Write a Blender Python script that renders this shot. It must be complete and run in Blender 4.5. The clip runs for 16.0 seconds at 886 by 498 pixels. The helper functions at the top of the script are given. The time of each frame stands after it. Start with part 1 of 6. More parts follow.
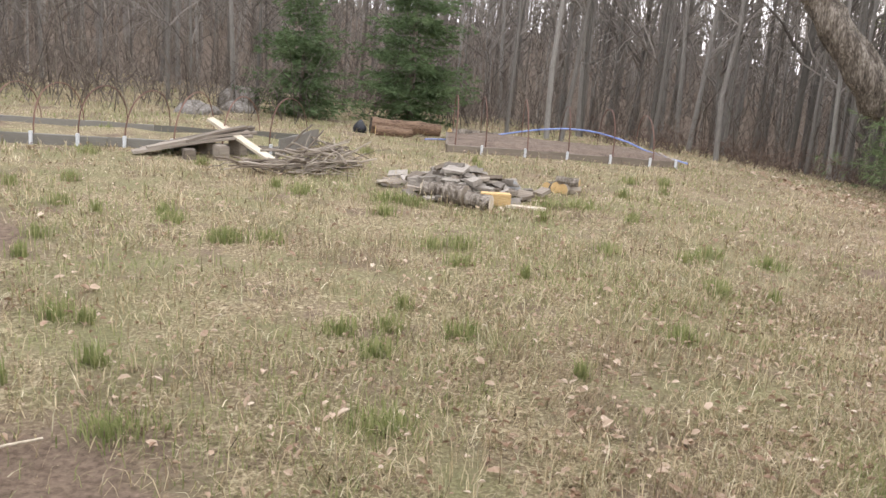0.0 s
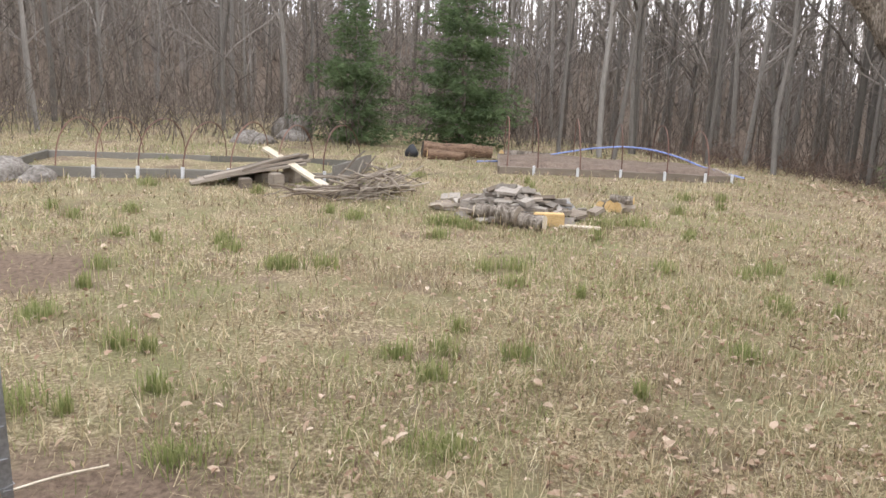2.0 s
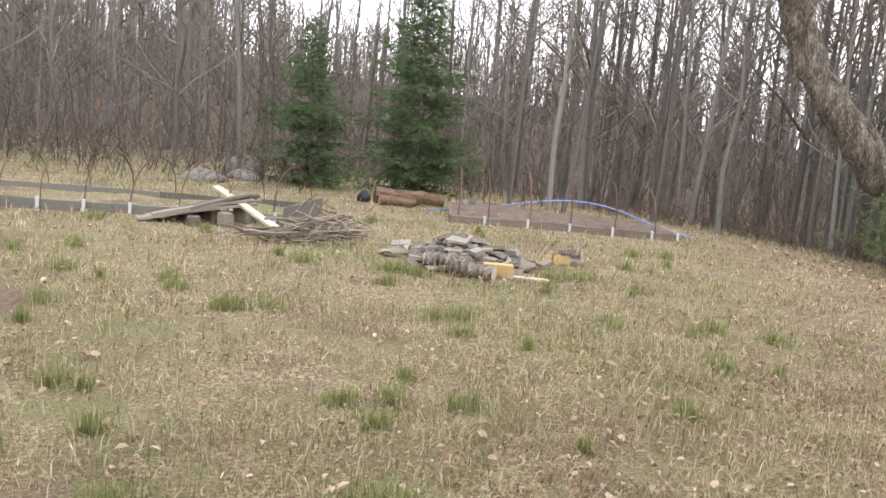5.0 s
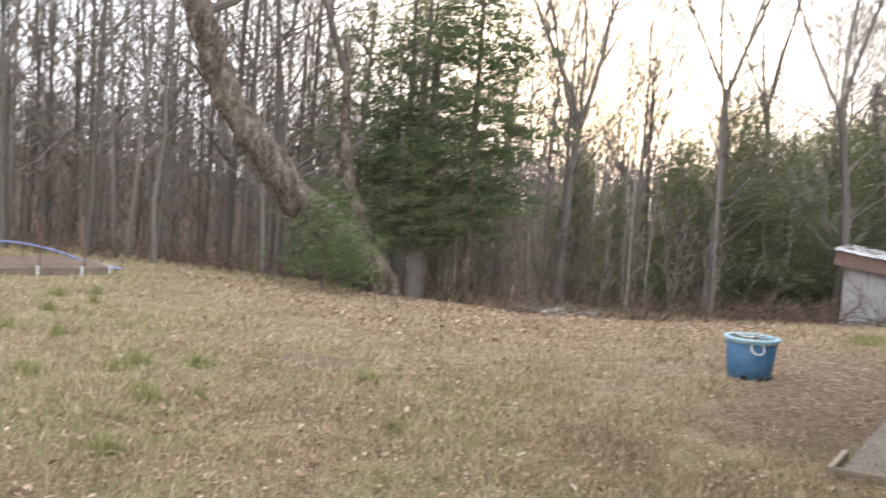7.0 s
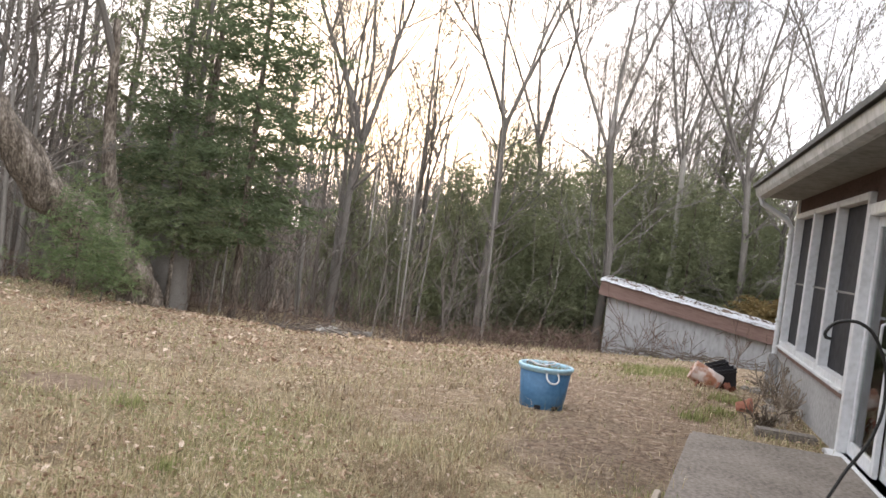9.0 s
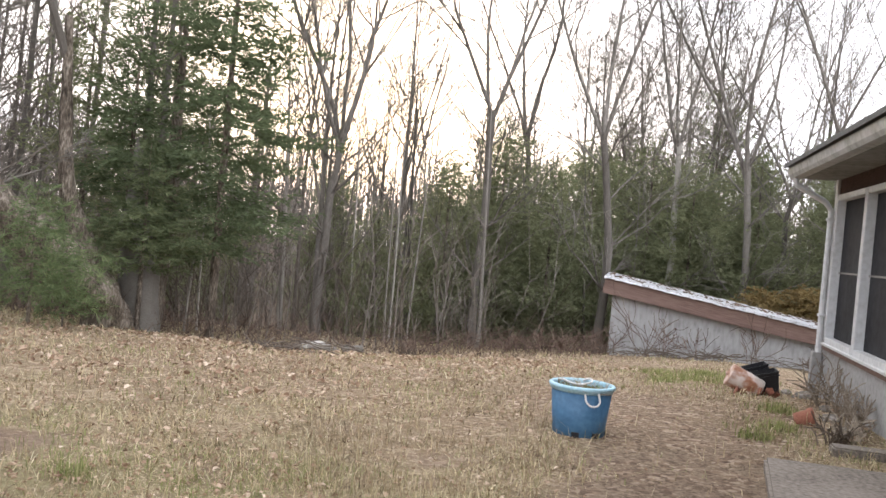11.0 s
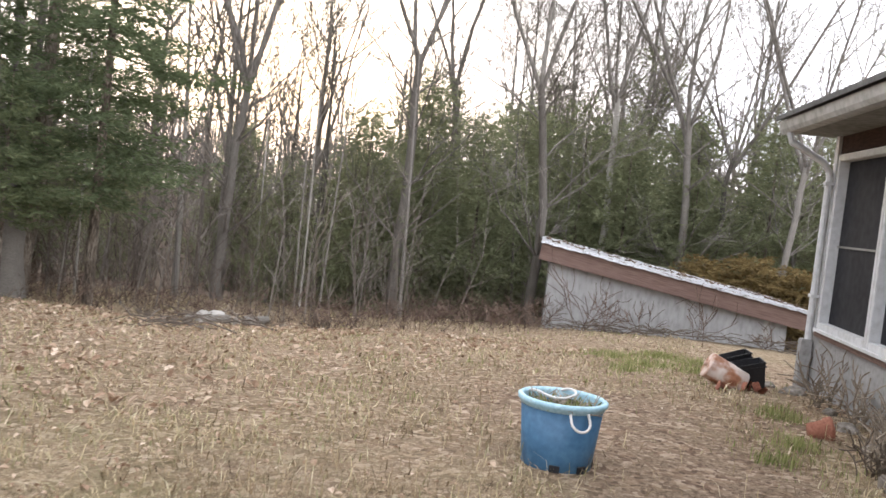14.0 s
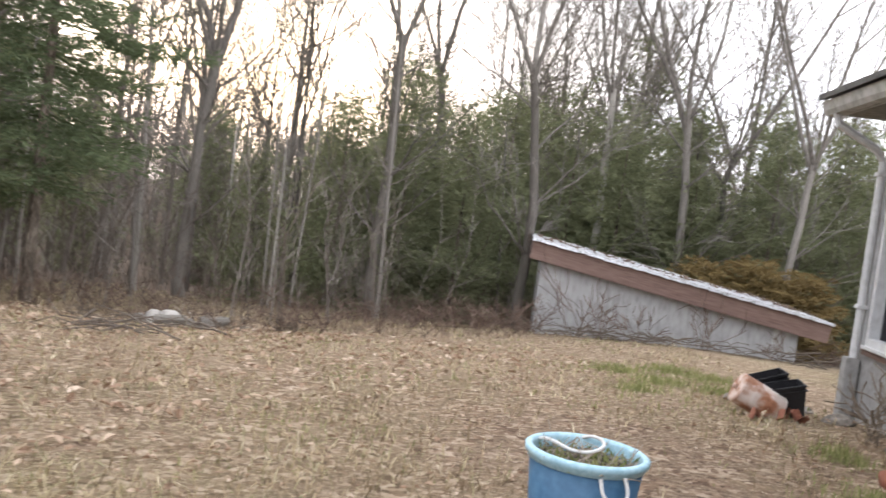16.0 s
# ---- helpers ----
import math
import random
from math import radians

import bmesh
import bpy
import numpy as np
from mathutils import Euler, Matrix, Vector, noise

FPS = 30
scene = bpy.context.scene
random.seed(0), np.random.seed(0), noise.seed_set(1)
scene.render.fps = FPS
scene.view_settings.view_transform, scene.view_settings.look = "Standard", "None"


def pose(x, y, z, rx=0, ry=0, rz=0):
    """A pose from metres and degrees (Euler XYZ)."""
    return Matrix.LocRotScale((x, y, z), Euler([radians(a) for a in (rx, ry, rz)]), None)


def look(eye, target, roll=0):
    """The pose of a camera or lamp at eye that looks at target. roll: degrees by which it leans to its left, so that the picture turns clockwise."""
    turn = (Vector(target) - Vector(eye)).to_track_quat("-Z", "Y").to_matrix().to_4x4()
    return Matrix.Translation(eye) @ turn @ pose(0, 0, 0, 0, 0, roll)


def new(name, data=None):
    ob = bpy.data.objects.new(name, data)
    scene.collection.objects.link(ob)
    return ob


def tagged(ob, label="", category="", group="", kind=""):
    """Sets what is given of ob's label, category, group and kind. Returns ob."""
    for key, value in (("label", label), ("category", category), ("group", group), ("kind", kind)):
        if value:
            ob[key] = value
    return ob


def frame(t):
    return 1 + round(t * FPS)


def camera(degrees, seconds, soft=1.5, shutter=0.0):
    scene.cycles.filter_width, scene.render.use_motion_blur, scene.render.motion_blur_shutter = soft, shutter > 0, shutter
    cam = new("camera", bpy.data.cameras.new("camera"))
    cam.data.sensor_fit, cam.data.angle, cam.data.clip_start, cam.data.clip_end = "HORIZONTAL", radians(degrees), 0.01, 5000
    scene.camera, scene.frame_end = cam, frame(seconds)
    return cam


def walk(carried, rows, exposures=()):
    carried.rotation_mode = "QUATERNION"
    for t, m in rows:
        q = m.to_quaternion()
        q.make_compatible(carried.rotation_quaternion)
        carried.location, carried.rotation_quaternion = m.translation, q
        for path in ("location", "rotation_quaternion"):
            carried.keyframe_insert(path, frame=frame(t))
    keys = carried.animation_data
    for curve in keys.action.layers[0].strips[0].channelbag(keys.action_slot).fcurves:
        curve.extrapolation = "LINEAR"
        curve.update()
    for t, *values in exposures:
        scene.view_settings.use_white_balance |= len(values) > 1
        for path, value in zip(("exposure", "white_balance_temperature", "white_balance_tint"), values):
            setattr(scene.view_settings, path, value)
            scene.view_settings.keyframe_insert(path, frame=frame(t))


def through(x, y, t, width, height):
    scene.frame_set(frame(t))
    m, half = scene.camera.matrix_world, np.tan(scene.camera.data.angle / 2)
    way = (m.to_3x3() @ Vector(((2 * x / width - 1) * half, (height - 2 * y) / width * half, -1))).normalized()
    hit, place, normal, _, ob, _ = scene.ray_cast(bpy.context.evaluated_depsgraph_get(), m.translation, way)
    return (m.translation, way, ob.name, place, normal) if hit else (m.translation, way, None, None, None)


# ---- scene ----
cam = camera(52.2, 16.0, soft=1.5, shutter=0.4)
PATH = [
    (0, (-0.125, -1.25, 1.415), (-0.004, 0.698, 0.98), 4.5),
    (0.5, (-0.125, -1.25, 1.415), (-0.034, 0.698, 0.973), 3.0),
    (1, (-0.125, -1.25, 1.415), (-0.056, 0.701, 0.979), 2.7),
    (1.5, (-0.125, -1.25, 1.415), (-0.136, 0.702, 0.98), 2.5),
    (2, (-0.125, -1.25, 1.415), (-0.126, 0.711, 1.021), 2.4),
    (2.5, (-0.125, -1.25, 1.415), (-0.093, 0.716, 1.049), 3.0),
    (3, (-0.125, -1.25, 1.415), (-0.017, 0.714, 1.055), 3.7),
    (3.2, (-0.125, -1.25, 1.415), (0.001, 0.713, 1.054), 3.7),
    (5.3, (-0.137, -1.246, 1.422), (-0.024, 0.732, 1.15), 5.5),
    (5.5, (-0.103, -1.251, 1.405), (0.105, 0.721, 1.146), 4.9),
    (6, (0.013, -1.323, 1.421), (0.545, 0.597, 1.239), 4.7),
    (6.5, (0.05, -1.445, 1.478), (0.986, 0.314, 1.316), 3.3),
    (7, (0.05, -1.466, 1.468), (1.245, 0.132, 1.338), 3.7),
    (7.5, (-0.008, -1.368, 1.432), (1.343, 0.106, 1.374), 3.1),
    (8, (0.002, -1.221, 1.416), (1.462, 0.142, 1.307), 4.9),
    (8.5, (0.209, -0.977, 1.379), (1.724, 0.328, 1.373), 4.4),
    (9, (0.355, -0.741, 1.377), (1.92, 0.504, 1.335), 7.6),
    (9.5, (0.482, -0.447, 1.361), (2.123, 0.698, 1.362), 5.6),
    (10, (0.764, -0.167, 1.306), (2.347, 1.055, 1.274), 2.9),
    (10.2, (0.888, -0.075, 1.323), (2.467, 1.152, 1.302), 4.2),
    (12.3, (1.825, 1.015, 1.303), (3.438, 2.196, 1.254), 6.2),
    (12.5, (1.93, 1.129, 1.298), (3.574, 2.268, 1.261), 6.2),
    (13, (2.18, 1.352, 1.284), (3.859, 2.434, 1.188), 0.7),
    (13.5, (2.541, 1.489, 1.289), (4.19, 2.62, 1.252), 5.1),
    (14, (2.853, 1.644, 1.292), (4.556, 2.688, 1.188), 6.5),
    (14.5, (3.14, 1.912, 1.253), (4.877, 2.904, 1.221), 5.9),
    (15, (3.383, 2.121, 1.231), (5.059, 3.21, 1.162), 5.0),
    (15.5, (3.809, 2.24, 1.236), (5.456, 3.369, 1.126), 5.7),
    (16, (4.116, 2.41, 1.2), (5.839, 3.42, 1.095), 7.5),
]
EXPOSURES = [(0.0, 1.27), (5.5, 1.27), (6.8, 1.21), (9.0, 1.19), (12.5, 1.23), (16.0, 1.26)]
walk(cam, [(t, look(e, g, r)) for t, e, g, r in PATH], EXPOSURES)

# ---- world and light ----
world = bpy.data.worlds.new("world")
scene.world = world
world.use_nodes = True
wn, wl = world.node_tree.nodes, world.node_tree.links
wn.clear()
SUN_AZ = 47.0      # degrees from +y towards +x
SUN_EL = 9.0
sky = wn.new("ShaderNodeTexSky")
sky.sky_type = "NISHITA"
sky.sun_disc = False
sky.sun_elevation, sky.sun_rotation = radians(SUN_EL), radians(SUN_AZ)
sky.air_density, sky.dust_density, sky.ozone_density = 1.0, 3.0, 1.0
veil = wn.new("ShaderNodeRGB")          # thin high cloud
veil.outputs[0].default_value = (9.7, 9.9, 10.8, 1)
cloud = wn.new("ShaderNodeTexNoise")
cloud.inputs["Scale"].default_value, cloud.inputs["Detail"].default_value = 2.2, 6
wtc = wn.new("ShaderNodeTexCoord")
wmap = wn.new("ShaderNodeMapping")
wmap.inputs["Scale"].default_value = (1, 1, 3.5)
wl.new(wtc.outputs["Generated"], wmap.inputs[0])
wl.new(wmap.outputs[0], cloud.inputs["Vector"])
cramp = wn.new("ShaderNodeMapRange")
cramp.inputs[1].default_value, cramp.inputs[2].default_value = 0.3, 0.65
cramp.inputs[3].default_value, cramp.inputs[4].default_value = 0.72, 0.95
wl.new(cloud.outputs["Fac"], cramp.inputs[0])
wmix = wn.new("ShaderNodeMixRGB")
wl.new(cramp.outputs[0], wmix.inputs[0])
wl.new(sky.outputs[0], wmix.inputs[1])
wl.new(veil.outputs[0], wmix.inputs[2])
wbg = wn.new("ShaderNodeBackground")
wbg.inputs["Strength"].default_value = 0.13
wl.new(wmix.outputs[0], wbg.inputs["Color"])
wout = wn.new("ShaderNodeOutputWorld")
wl.new(wbg.outputs[0], wout.inputs[0])

sun_data = bpy.data.lights.new("sun", "SUN")
sun_data.energy, sun_data.angle, sun_data.color = 0.6, radians(25), (1.0, 0.9, 0.74)
sun = new("sun", sun_data)
_a, _e = radians(SUN_AZ), radians(SUN_EL + 16)
sun.matrix_world = look((0, 0, 30), (-math.sin(_a) * math.cos(_e), -math.cos(_a) * math.cos(_e), 30 - math.sin(_e)))


# ---- materials ----
def mat(name, stops, scale=8.0, rough=0.85, bump=0.3, metal=0.0, fine=6.0, vary="", stretch=(1, 1, 1), spec=0.3, dist=0.02, blotch=0.35):
    """A surface of coarse blotches and fine grain between the colours in stops. vary: 'object' or 'island' shifts it piece by piece."""
    m = bpy.data.materials.new(name)
    m.use_nodes = True
    n, l = m.node_tree.nodes, m.node_tree.links
    b = n["Principled BSDF"]
    tc = n.new("ShaderNodeTexCoord")
    mp = n.new("ShaderNodeMapping")
    mp.inputs["Scale"].default_value = stretch
    l.new(tc.outputs["Object"], mp.inputs[0])
    big = n.new("ShaderNodeTexNoise")
    big.inputs["Scale"].default_value, big.inputs["Detail"].default_value = scale, 4
    small = n.new("ShaderNodeTexNoise")
    small.inputs["Scale"].default_value, small.inputs["Detail"].default_value = scale * fine, 6
    l.new(mp.outputs[0], big.inputs["Vector"])
    l.new(mp.outputs[0], small.inputs["Vector"])
    mix = n.new("ShaderNodeMath")
    mix.operation = "MULTIPLY_ADD"
    l.new(big.outputs["Fac"], mix.inputs[0])
    mix.inputs[1].default_value = blotch
    scl = n.new("ShaderNodeMath")
    scl.operation = "MULTIPLY"
    l.new(small.outputs["Fac"], scl.inputs[0])
    scl.inputs[1].default_value = 1 - blotch
    l.new(scl.outputs[0], mix.inputs[2])
    fac = mix.outputs[0]
    if vary:
        src = n.new("ShaderNodeObjectInfo" if vary == "object" else "ShaderNodeNewGeometry")
        rnd = src.outputs["Random" if vary == "object" else "Random Per Island"]
        add = n.new("ShaderNodeMath")
        add.operation = "MULTIPLY_ADD"
        l.new(rnd, add.inputs[0])
        add.inputs[1].default_value = 0.62
        off = n.new("ShaderNodeMath")
        off.operation = "MULTIPLY_ADD"
        l.new(fac, off.inputs[0])
        off.inputs[1].default_value, off.inputs[2].default_value = 0.8, -0.21
        l.new(off.outputs[0], add.inputs[2])
        fac = add.outputs[0]
    ramp = n.new("ShaderNodeValToRGB")
    els = ramp.color_ramp.elements
    lo, hi = (0.1, 0.9) if vary else (0.34, 0.66)
    for i, c in enumerate(stops):
        p = lo + (hi - lo) * i / max(1, len(stops) - 1)
        e = els[i] if i < 2 else els.new(p)
        e.position, e.color = p, (*c, 1)
    l.new(fac, ramp.inputs[0])
    l.new(ramp.outputs[0], b.inputs["Base Color"])
    b.inputs["Roughness"].default_value, b.inputs["Metallic"].default_value = rough, metal
    b.inputs["Specular IOR Level"].default_value = spec
    if bump:
        bp = n.new("ShaderNodeBump")
        bp.inputs["Strength"].default_value, bp.inputs["Distance"].default_value = bump, dist
        l.new(small.outputs["Fac"], bp.inputs["Height"])
        l.new(bp.outputs[0], b.inputs["Normal"])
    return m


def leafy(name, stops, through=0.35, **kw):
    """Thin foliage that lets some light through."""
    m = mat(name, stops, **{"bump": 0, "vary": "island", **kw})
    n, l = m.node_tree.nodes, m.node_tree.links
    b, out = n["Principled BSDF"], n["Material Output"]
    tr = n.new("ShaderNodeBsdfTranslucent")
    l.new(b.inputs["Base Color"].links[0].from_socket, tr.inputs[0])
    mx = n.new("ShaderNodeMixShader")
    mx.inputs[0].default_value = through
    l.new(b.outputs[0], mx.inputs[1])
    l.new(tr.outputs[0], mx.inputs[2])
    l.new(mx.outputs[0], out.inputs[0])
    return m


M_GRASS = leafy("dry_grass", [(0.06, 0.042, 0.022), (0.30, 0.228, 0.125), (0.62, 0.505, 0.325), (0.17, 0.17, 0.066), (0.92, 0.80, 0.58)], through=0.3, scale=3)
M_BROWN_GRASS = leafy("brown_grass", [(0.04, 0.028, 0.018), (0.21, 0.147, 0.09), (0.41, 0.31, 0.20), (0.15, 0.122, 0.066), (0.68, 0.56, 0.41)], through=0.3, scale=3)
M_GREEN = leafy("green_grass", [(0.125, 0.15, 0.05), (0.20, 0.228, 0.08), (0.29, 0.30, 0.125), (0.44, 0.40, 0.21)], through=0.5, scale=3)
M_LEAF = leafy("fallen_leaf", [(0.11, 0.064, 0.04), (0.29, 0.186, 0.122), (0.42, 0.30, 0.21), (0.52, 0.395, 0.29), (0.74, 0.62, 0.50)], through=0.15, scale=6)
M_BARK = mat("grey_bark", [(0.095, 0.083, 0.070), (0.165, 0.147, 0.127), (0.31, 0.283, 0.25)], scale=3, vary="object", stretch=(3, 3, 0.6), bump=0.6)
M_TWIG = mat("twig_bark", [(0.10, 0.084, 0.070), (0.18, 0.155, 0.131), (0.28, 0.246, 0.212)], scale=2, vary="island", bump=0)
M_LIMB = mat("grey_limb_bark", [(0.10, 0.087, 0.075), (0.175, 0.155, 0.135), (0.29, 0.262, 0.232)], scale=1.2, stretch=(3, 3, 0.6), bump=0.3)
M_GREY = mat("lichened_bark", [(0.11, 0.098, 0.083), (0.22, 0.2, 0.174), (0.37, 0.345, 0.31)], scale=4, vary="object", stretch=(1.5, 1.5, 2.0), bump=0.5, fine=7)
M_PALE = mat("pale_bark", [(0.20, 0.18, 0.155), (0.38, 0.35, 0.31), (0.52, 0.49, 0.45)], scale=4, vary="object", stretch=(1, 1, 2.5), bump=0.2)
M_OLD = mat("furrowed_bark", [(0.035, 0.027, 0.02), (0.155, 0.124, 0.094), (0.40, 0.342, 0.28)], scale=3, stretch=(2.2, 2.2, 0.7), bump=1.0, dist=0.08, fine=5, blotch=0.5)
M_BRUSH = mat("brown_brush", [(0.04, 0.031, 0.024), (0.086, 0.067, 0.052), (0.15, 0.121, 0.096), (0.25, 0.212, 0.174)], scale=2, vary="island", bump=0)
M_RED = mat("reddish_brush", [(0.055, 0.035, 0.026), (0.12, 0.08, 0.06), (0.21, 0.154, 0.115)], scale=2, vary="island", bump=0)
M_NEEDLE = leafy("spruce_needles", [(0.085, 0.105, 0.055), (0.15, 0.178, 0.09), (0.235, 0.26, 0.14)], through=0.45, scale=1.6, vary="", fine=7, blotch=0.45)
M_YOUNG = leafy("young_spruce_needles", [(0.05, 0.075, 0.035), (0.105, 0.15, 0.065), (0.19, 0.245, 0.115)], through=0.4, scale=1.6, vary="", fine=7, blotch=0.45)
M_SOFT = leafy("soft_pine_needles", [(0.085, 0.113, 0.05), (0.155, 0.2, 0.092), (0.25, 0.30, 0.145)], through=0.45, scale=1.6, vary="", fine=7, blotch=0.45)
M_FIR = leafy("fir_needles", [(0.075, 0.096, 0.05), (0.135, 0.168, 0.088), (0.225, 0.265, 0.142)], through=0.45, scale=1.6, vary="", fine=7, blotch=0.45)
M_PINE = leafy("pine_needles", [(0.125, 0.138, 0.078), (0.22, 0.236, 0.131), (0.33, 0.34, 0.2)], through=0.45, scale=1.6, vary="", fine=7, blotch=0.45)
M_RUSTY = leafy("bronze_needles", [(0.13, 0.09, 0.035), (0.22, 0.155, 0.062), (0.30, 0.225, 0.10)], through=0.25, scale=1.6, vary="", fine=7, blotch=0.45)
M_STONE = mat("field_stone", [(0.09, 0.076, 0.062), (0.19, 0.166, 0.14), (0.31, 0.278, 0.242)], scale=4, bump=0.8, dist=0.03)
M_STUCCO = mat("parged_wall", [(0.21, 0.20, 0.19), (0.29, 0.28, 0.27), (0.34, 0.33, 0.32)], scale=1.2, fine=14, bump=0.25, dist=0.01)
M_SHEDWALL = mat("whitewashed_block", [(0.25, 0.245, 0.238), (0.35, 0.345, 0.338), (0.41, 0.405, 0.40)], scale=1.0, fine=12, bump=0.25, dist=0.01, stretch=(1, 1, 0.4))
M_CONC = mat("old_concrete", [(0.085, 0.069, 0.055), (0.165, 0.140, 0.117), (0.23, 0.2, 0.17)], scale=2, fine=16, bump=0.3, dist=0.01)
M_WHITE = mat("white_vinyl", [(0.46, 0.46, 0.45), (0.56, 0.56, 0.56), (0.62, 0.62, 0.62)], scale=3, rough=0.45, bump=0.03, spec=0.5)
M_GUTTER = mat("weathered_white_metal", [(0.26, 0.26, 0.235), (0.40, 0.40, 0.385), (0.50, 0.50, 0.49)], scale=2, rough=0.5, bump=0.05, spec=0.5)
M_BROWN = mat("brown_siding", [(0.052, 0.030, 0.024), (0.078, 0.045, 0.036), (0.10, 0.06, 0.048)], scale=2, stretch=(1, 1, 4), bump=0.2)
M_FASCIA = mat("brown_fascia", [(0.13, 0.082, 0.068), (0.18, 0.118, 0.098), (0.22, 0.15, 0.125)], scale=2, stretch=(1, 0.3, 4), bump=0.2)
M_TIN = mat("roof_metal", [(0.16, 0.15, 0.145), (0.58, 0.59, 0.61), (0.66, 0.67, 0.70), (0.78, 0.79, 0.82)], scale=3.5, rough=0.4, metal=0.6, bump=0.1, spec=0.5)
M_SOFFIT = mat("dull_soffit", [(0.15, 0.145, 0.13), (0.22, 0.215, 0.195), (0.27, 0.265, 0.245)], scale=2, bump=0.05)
M_LITTER = mat("leaf_mould", [(0.075, 0.05, 0.036), (0.16, 0.115, 0.085), (0.27, 0.205, 0.155)], scale=6, fine=8, bump=0.8, dist=0.03)
M_SHINGLE = mat("dark_shingle", [(0.05, 0.05, 0.05), (0.09, 0.088, 0.085), (0.13, 0.125, 0.12)], scale=5, bump=0.5)
M_SCREEN = mat("dark_screen", [(0.016, 0.016, 0.019), (0.026, 0.026, 0.029), (0.036, 0.036, 0.04)], scale=2, rough=0.7, bump=0, spec=0.12)
M_ROOM = mat("room_wall", [(0.14, 0.12, 0.10), (0.2, 0.175, 0.15)], scale=2, bump=0)
M_CURTAIN = mat("tan_curtain", [(0.30, 0.21, 0.10), (0.48, 0.35, 0.17)], scale=2, stretch=(6, 6, 0.2), bump=0.1)
M_BLUE = mat("blue_plastic", [(0.034, 0.10, 0.185), (0.048, 0.128, 0.225), (0.07, 0.165, 0.265)], scale=4, rough=0.5, bump=0.05, spec=0.4)
M_RIM = mat("faded_blue_plastic", [(0.24, 0.40, 0.48), (0.34, 0.52, 0.60), (0.46, 0.62, 0.68)], scale=6, rough=0.5, bump=0.03, spec=0.4)
M_ROPE = mat("white_rope", [(0.50, 0.49, 0.47), (0.72, 0.71, 0.69)], scale=60, bump=0.4, dist=0.003)
M_SOIL = mat("potting_soil", [(0.03, 0.022, 0.016), (0.07, 0.052, 0.038), (0.12, 0.09, 0.065)], scale=10, bump=0.8)
M_BLACK = mat("black_plastic", [(0.010, 0.010, 0.012), (0.022, 0.022, 0.025)], scale=6, rough=0.45, bump=0.05, spec=0.4)
M_TERRA = mat("terracotta", [(0.17, 0.066, 0.042), (0.25, 0.10, 0.064), (0.31, 0.14, 0.095)], scale=8, bump=0.1)
M_RUST = mat("rusty_white_paint", [(0.20, 0.075, 0.038), (0.33, 0.155, 0.09), (0.58, 0.47, 0.41), (0.66, 0.61, 0.57)], scale=4, fine=3, rough=0.6, bump=0.1, blotch=0.7)
M_IRON = mat("black_iron", [(0.012, 0.012, 0.012), (0.03, 0.028, 0.026)], scale=20, rough=0.5, metal=0.5, bump=0.1)
M_PLANK = mat("weathered_plank", [(0.09, 0.068, 0.05), (0.21, 0.17, 0.13), (0.36, 0.305, 0.245)], scale=3, vary="object", stretch=(0.4, 4, 4), bump=0.4)
M_LUMBER = mat("pale_lumber", [(0.38, 0.31, 0.22), (0.52, 0.44, 0.33), (0.62, 0.55, 0.44)], scale=3, stretch=(0.4, 4, 4), bump=0.2)
M_CUT = mat("fresh_cut_wood", [(0.42, 0.27, 0.11), (0.56, 0.38, 0.17), (0.64, 0.46, 0.24)], scale=5, stretch=(0.6, 5, 5), bump=0.2)
M_STICK = mat("dead_stick", [(0.075, 0.055, 0.04), (0.19, 0.15, 0.112), (0.44, 0.375, 0.30)], scale=3, vary="object", stretch=(0.5, 3, 3), bump=0.4)
M_ORANGE = mat("orange_bark", [(0.06, 0.036, 0.024), (0.17, 0.105, 0.066), (0.29, 0.19, 0.12)], scale=5, stretch=(0.5, 3, 3), bump=0.7, dist=0.03)
M_PIPE = mat("blue_pipe", [(0.13, 0.19, 0.42), (0.20, 0.27, 0.55), (0.30, 0.37, 0.64)], scale=4, rough=0.45, bump=0.02, spec=0.5)
M_HOOP = mat("rusty_rod", [(0.085, 0.042, 0.03), (0.155, 0.08, 0.058), (0.24, 0.135, 0.10)], scale=9, rough=0.8, bump=0.3, vary="object")
M_BOARD = mat("grey_bed_board", [(0.11, 0.10, 0.082), (0.18, 0.165, 0.138), (0.26, 0.24, 0.205)], scale=3, vary="object", stretch=(0.5, 3, 5), bump=0.4)
M_SLATE = mat("grey_slab", [(0.12, 0.10, 0.08), (0.25, 0.216, 0.178), (0.42, 0.372, 0.315)], scale=5, vary="object", bump=0.5)
M_STEEL = mat("galvanised_steel", [(0.24, 0.24, 0.24), (0.38, 0.38, 0.38)], scale=12, rough=0.55, metal=0.5, bump=0.1)

# ground: thatch, bare soil, mossy green and leaf litter
M_GROUND = bpy.data.materials.new("lawn_thatch")
M_GROUND.use_nodes = True
_n, _l = M_GROUND.node_tree.nodes, M_GROUND.node_tree.links
_tc = _n.new("ShaderNodeTexCoord")


def _noise(scale, detail=5, rough=0.6):
    q = _n.new("ShaderNodeTexNoise")
    q.inputs["Scale"].default_value, q.inputs["Detail"].default_value, q.inputs["Roughness"].default_value = scale, detail, rough
    _l.new(_tc.outputs["Object"], q.inputs["Vector"])
    return q.outputs["Fac"]


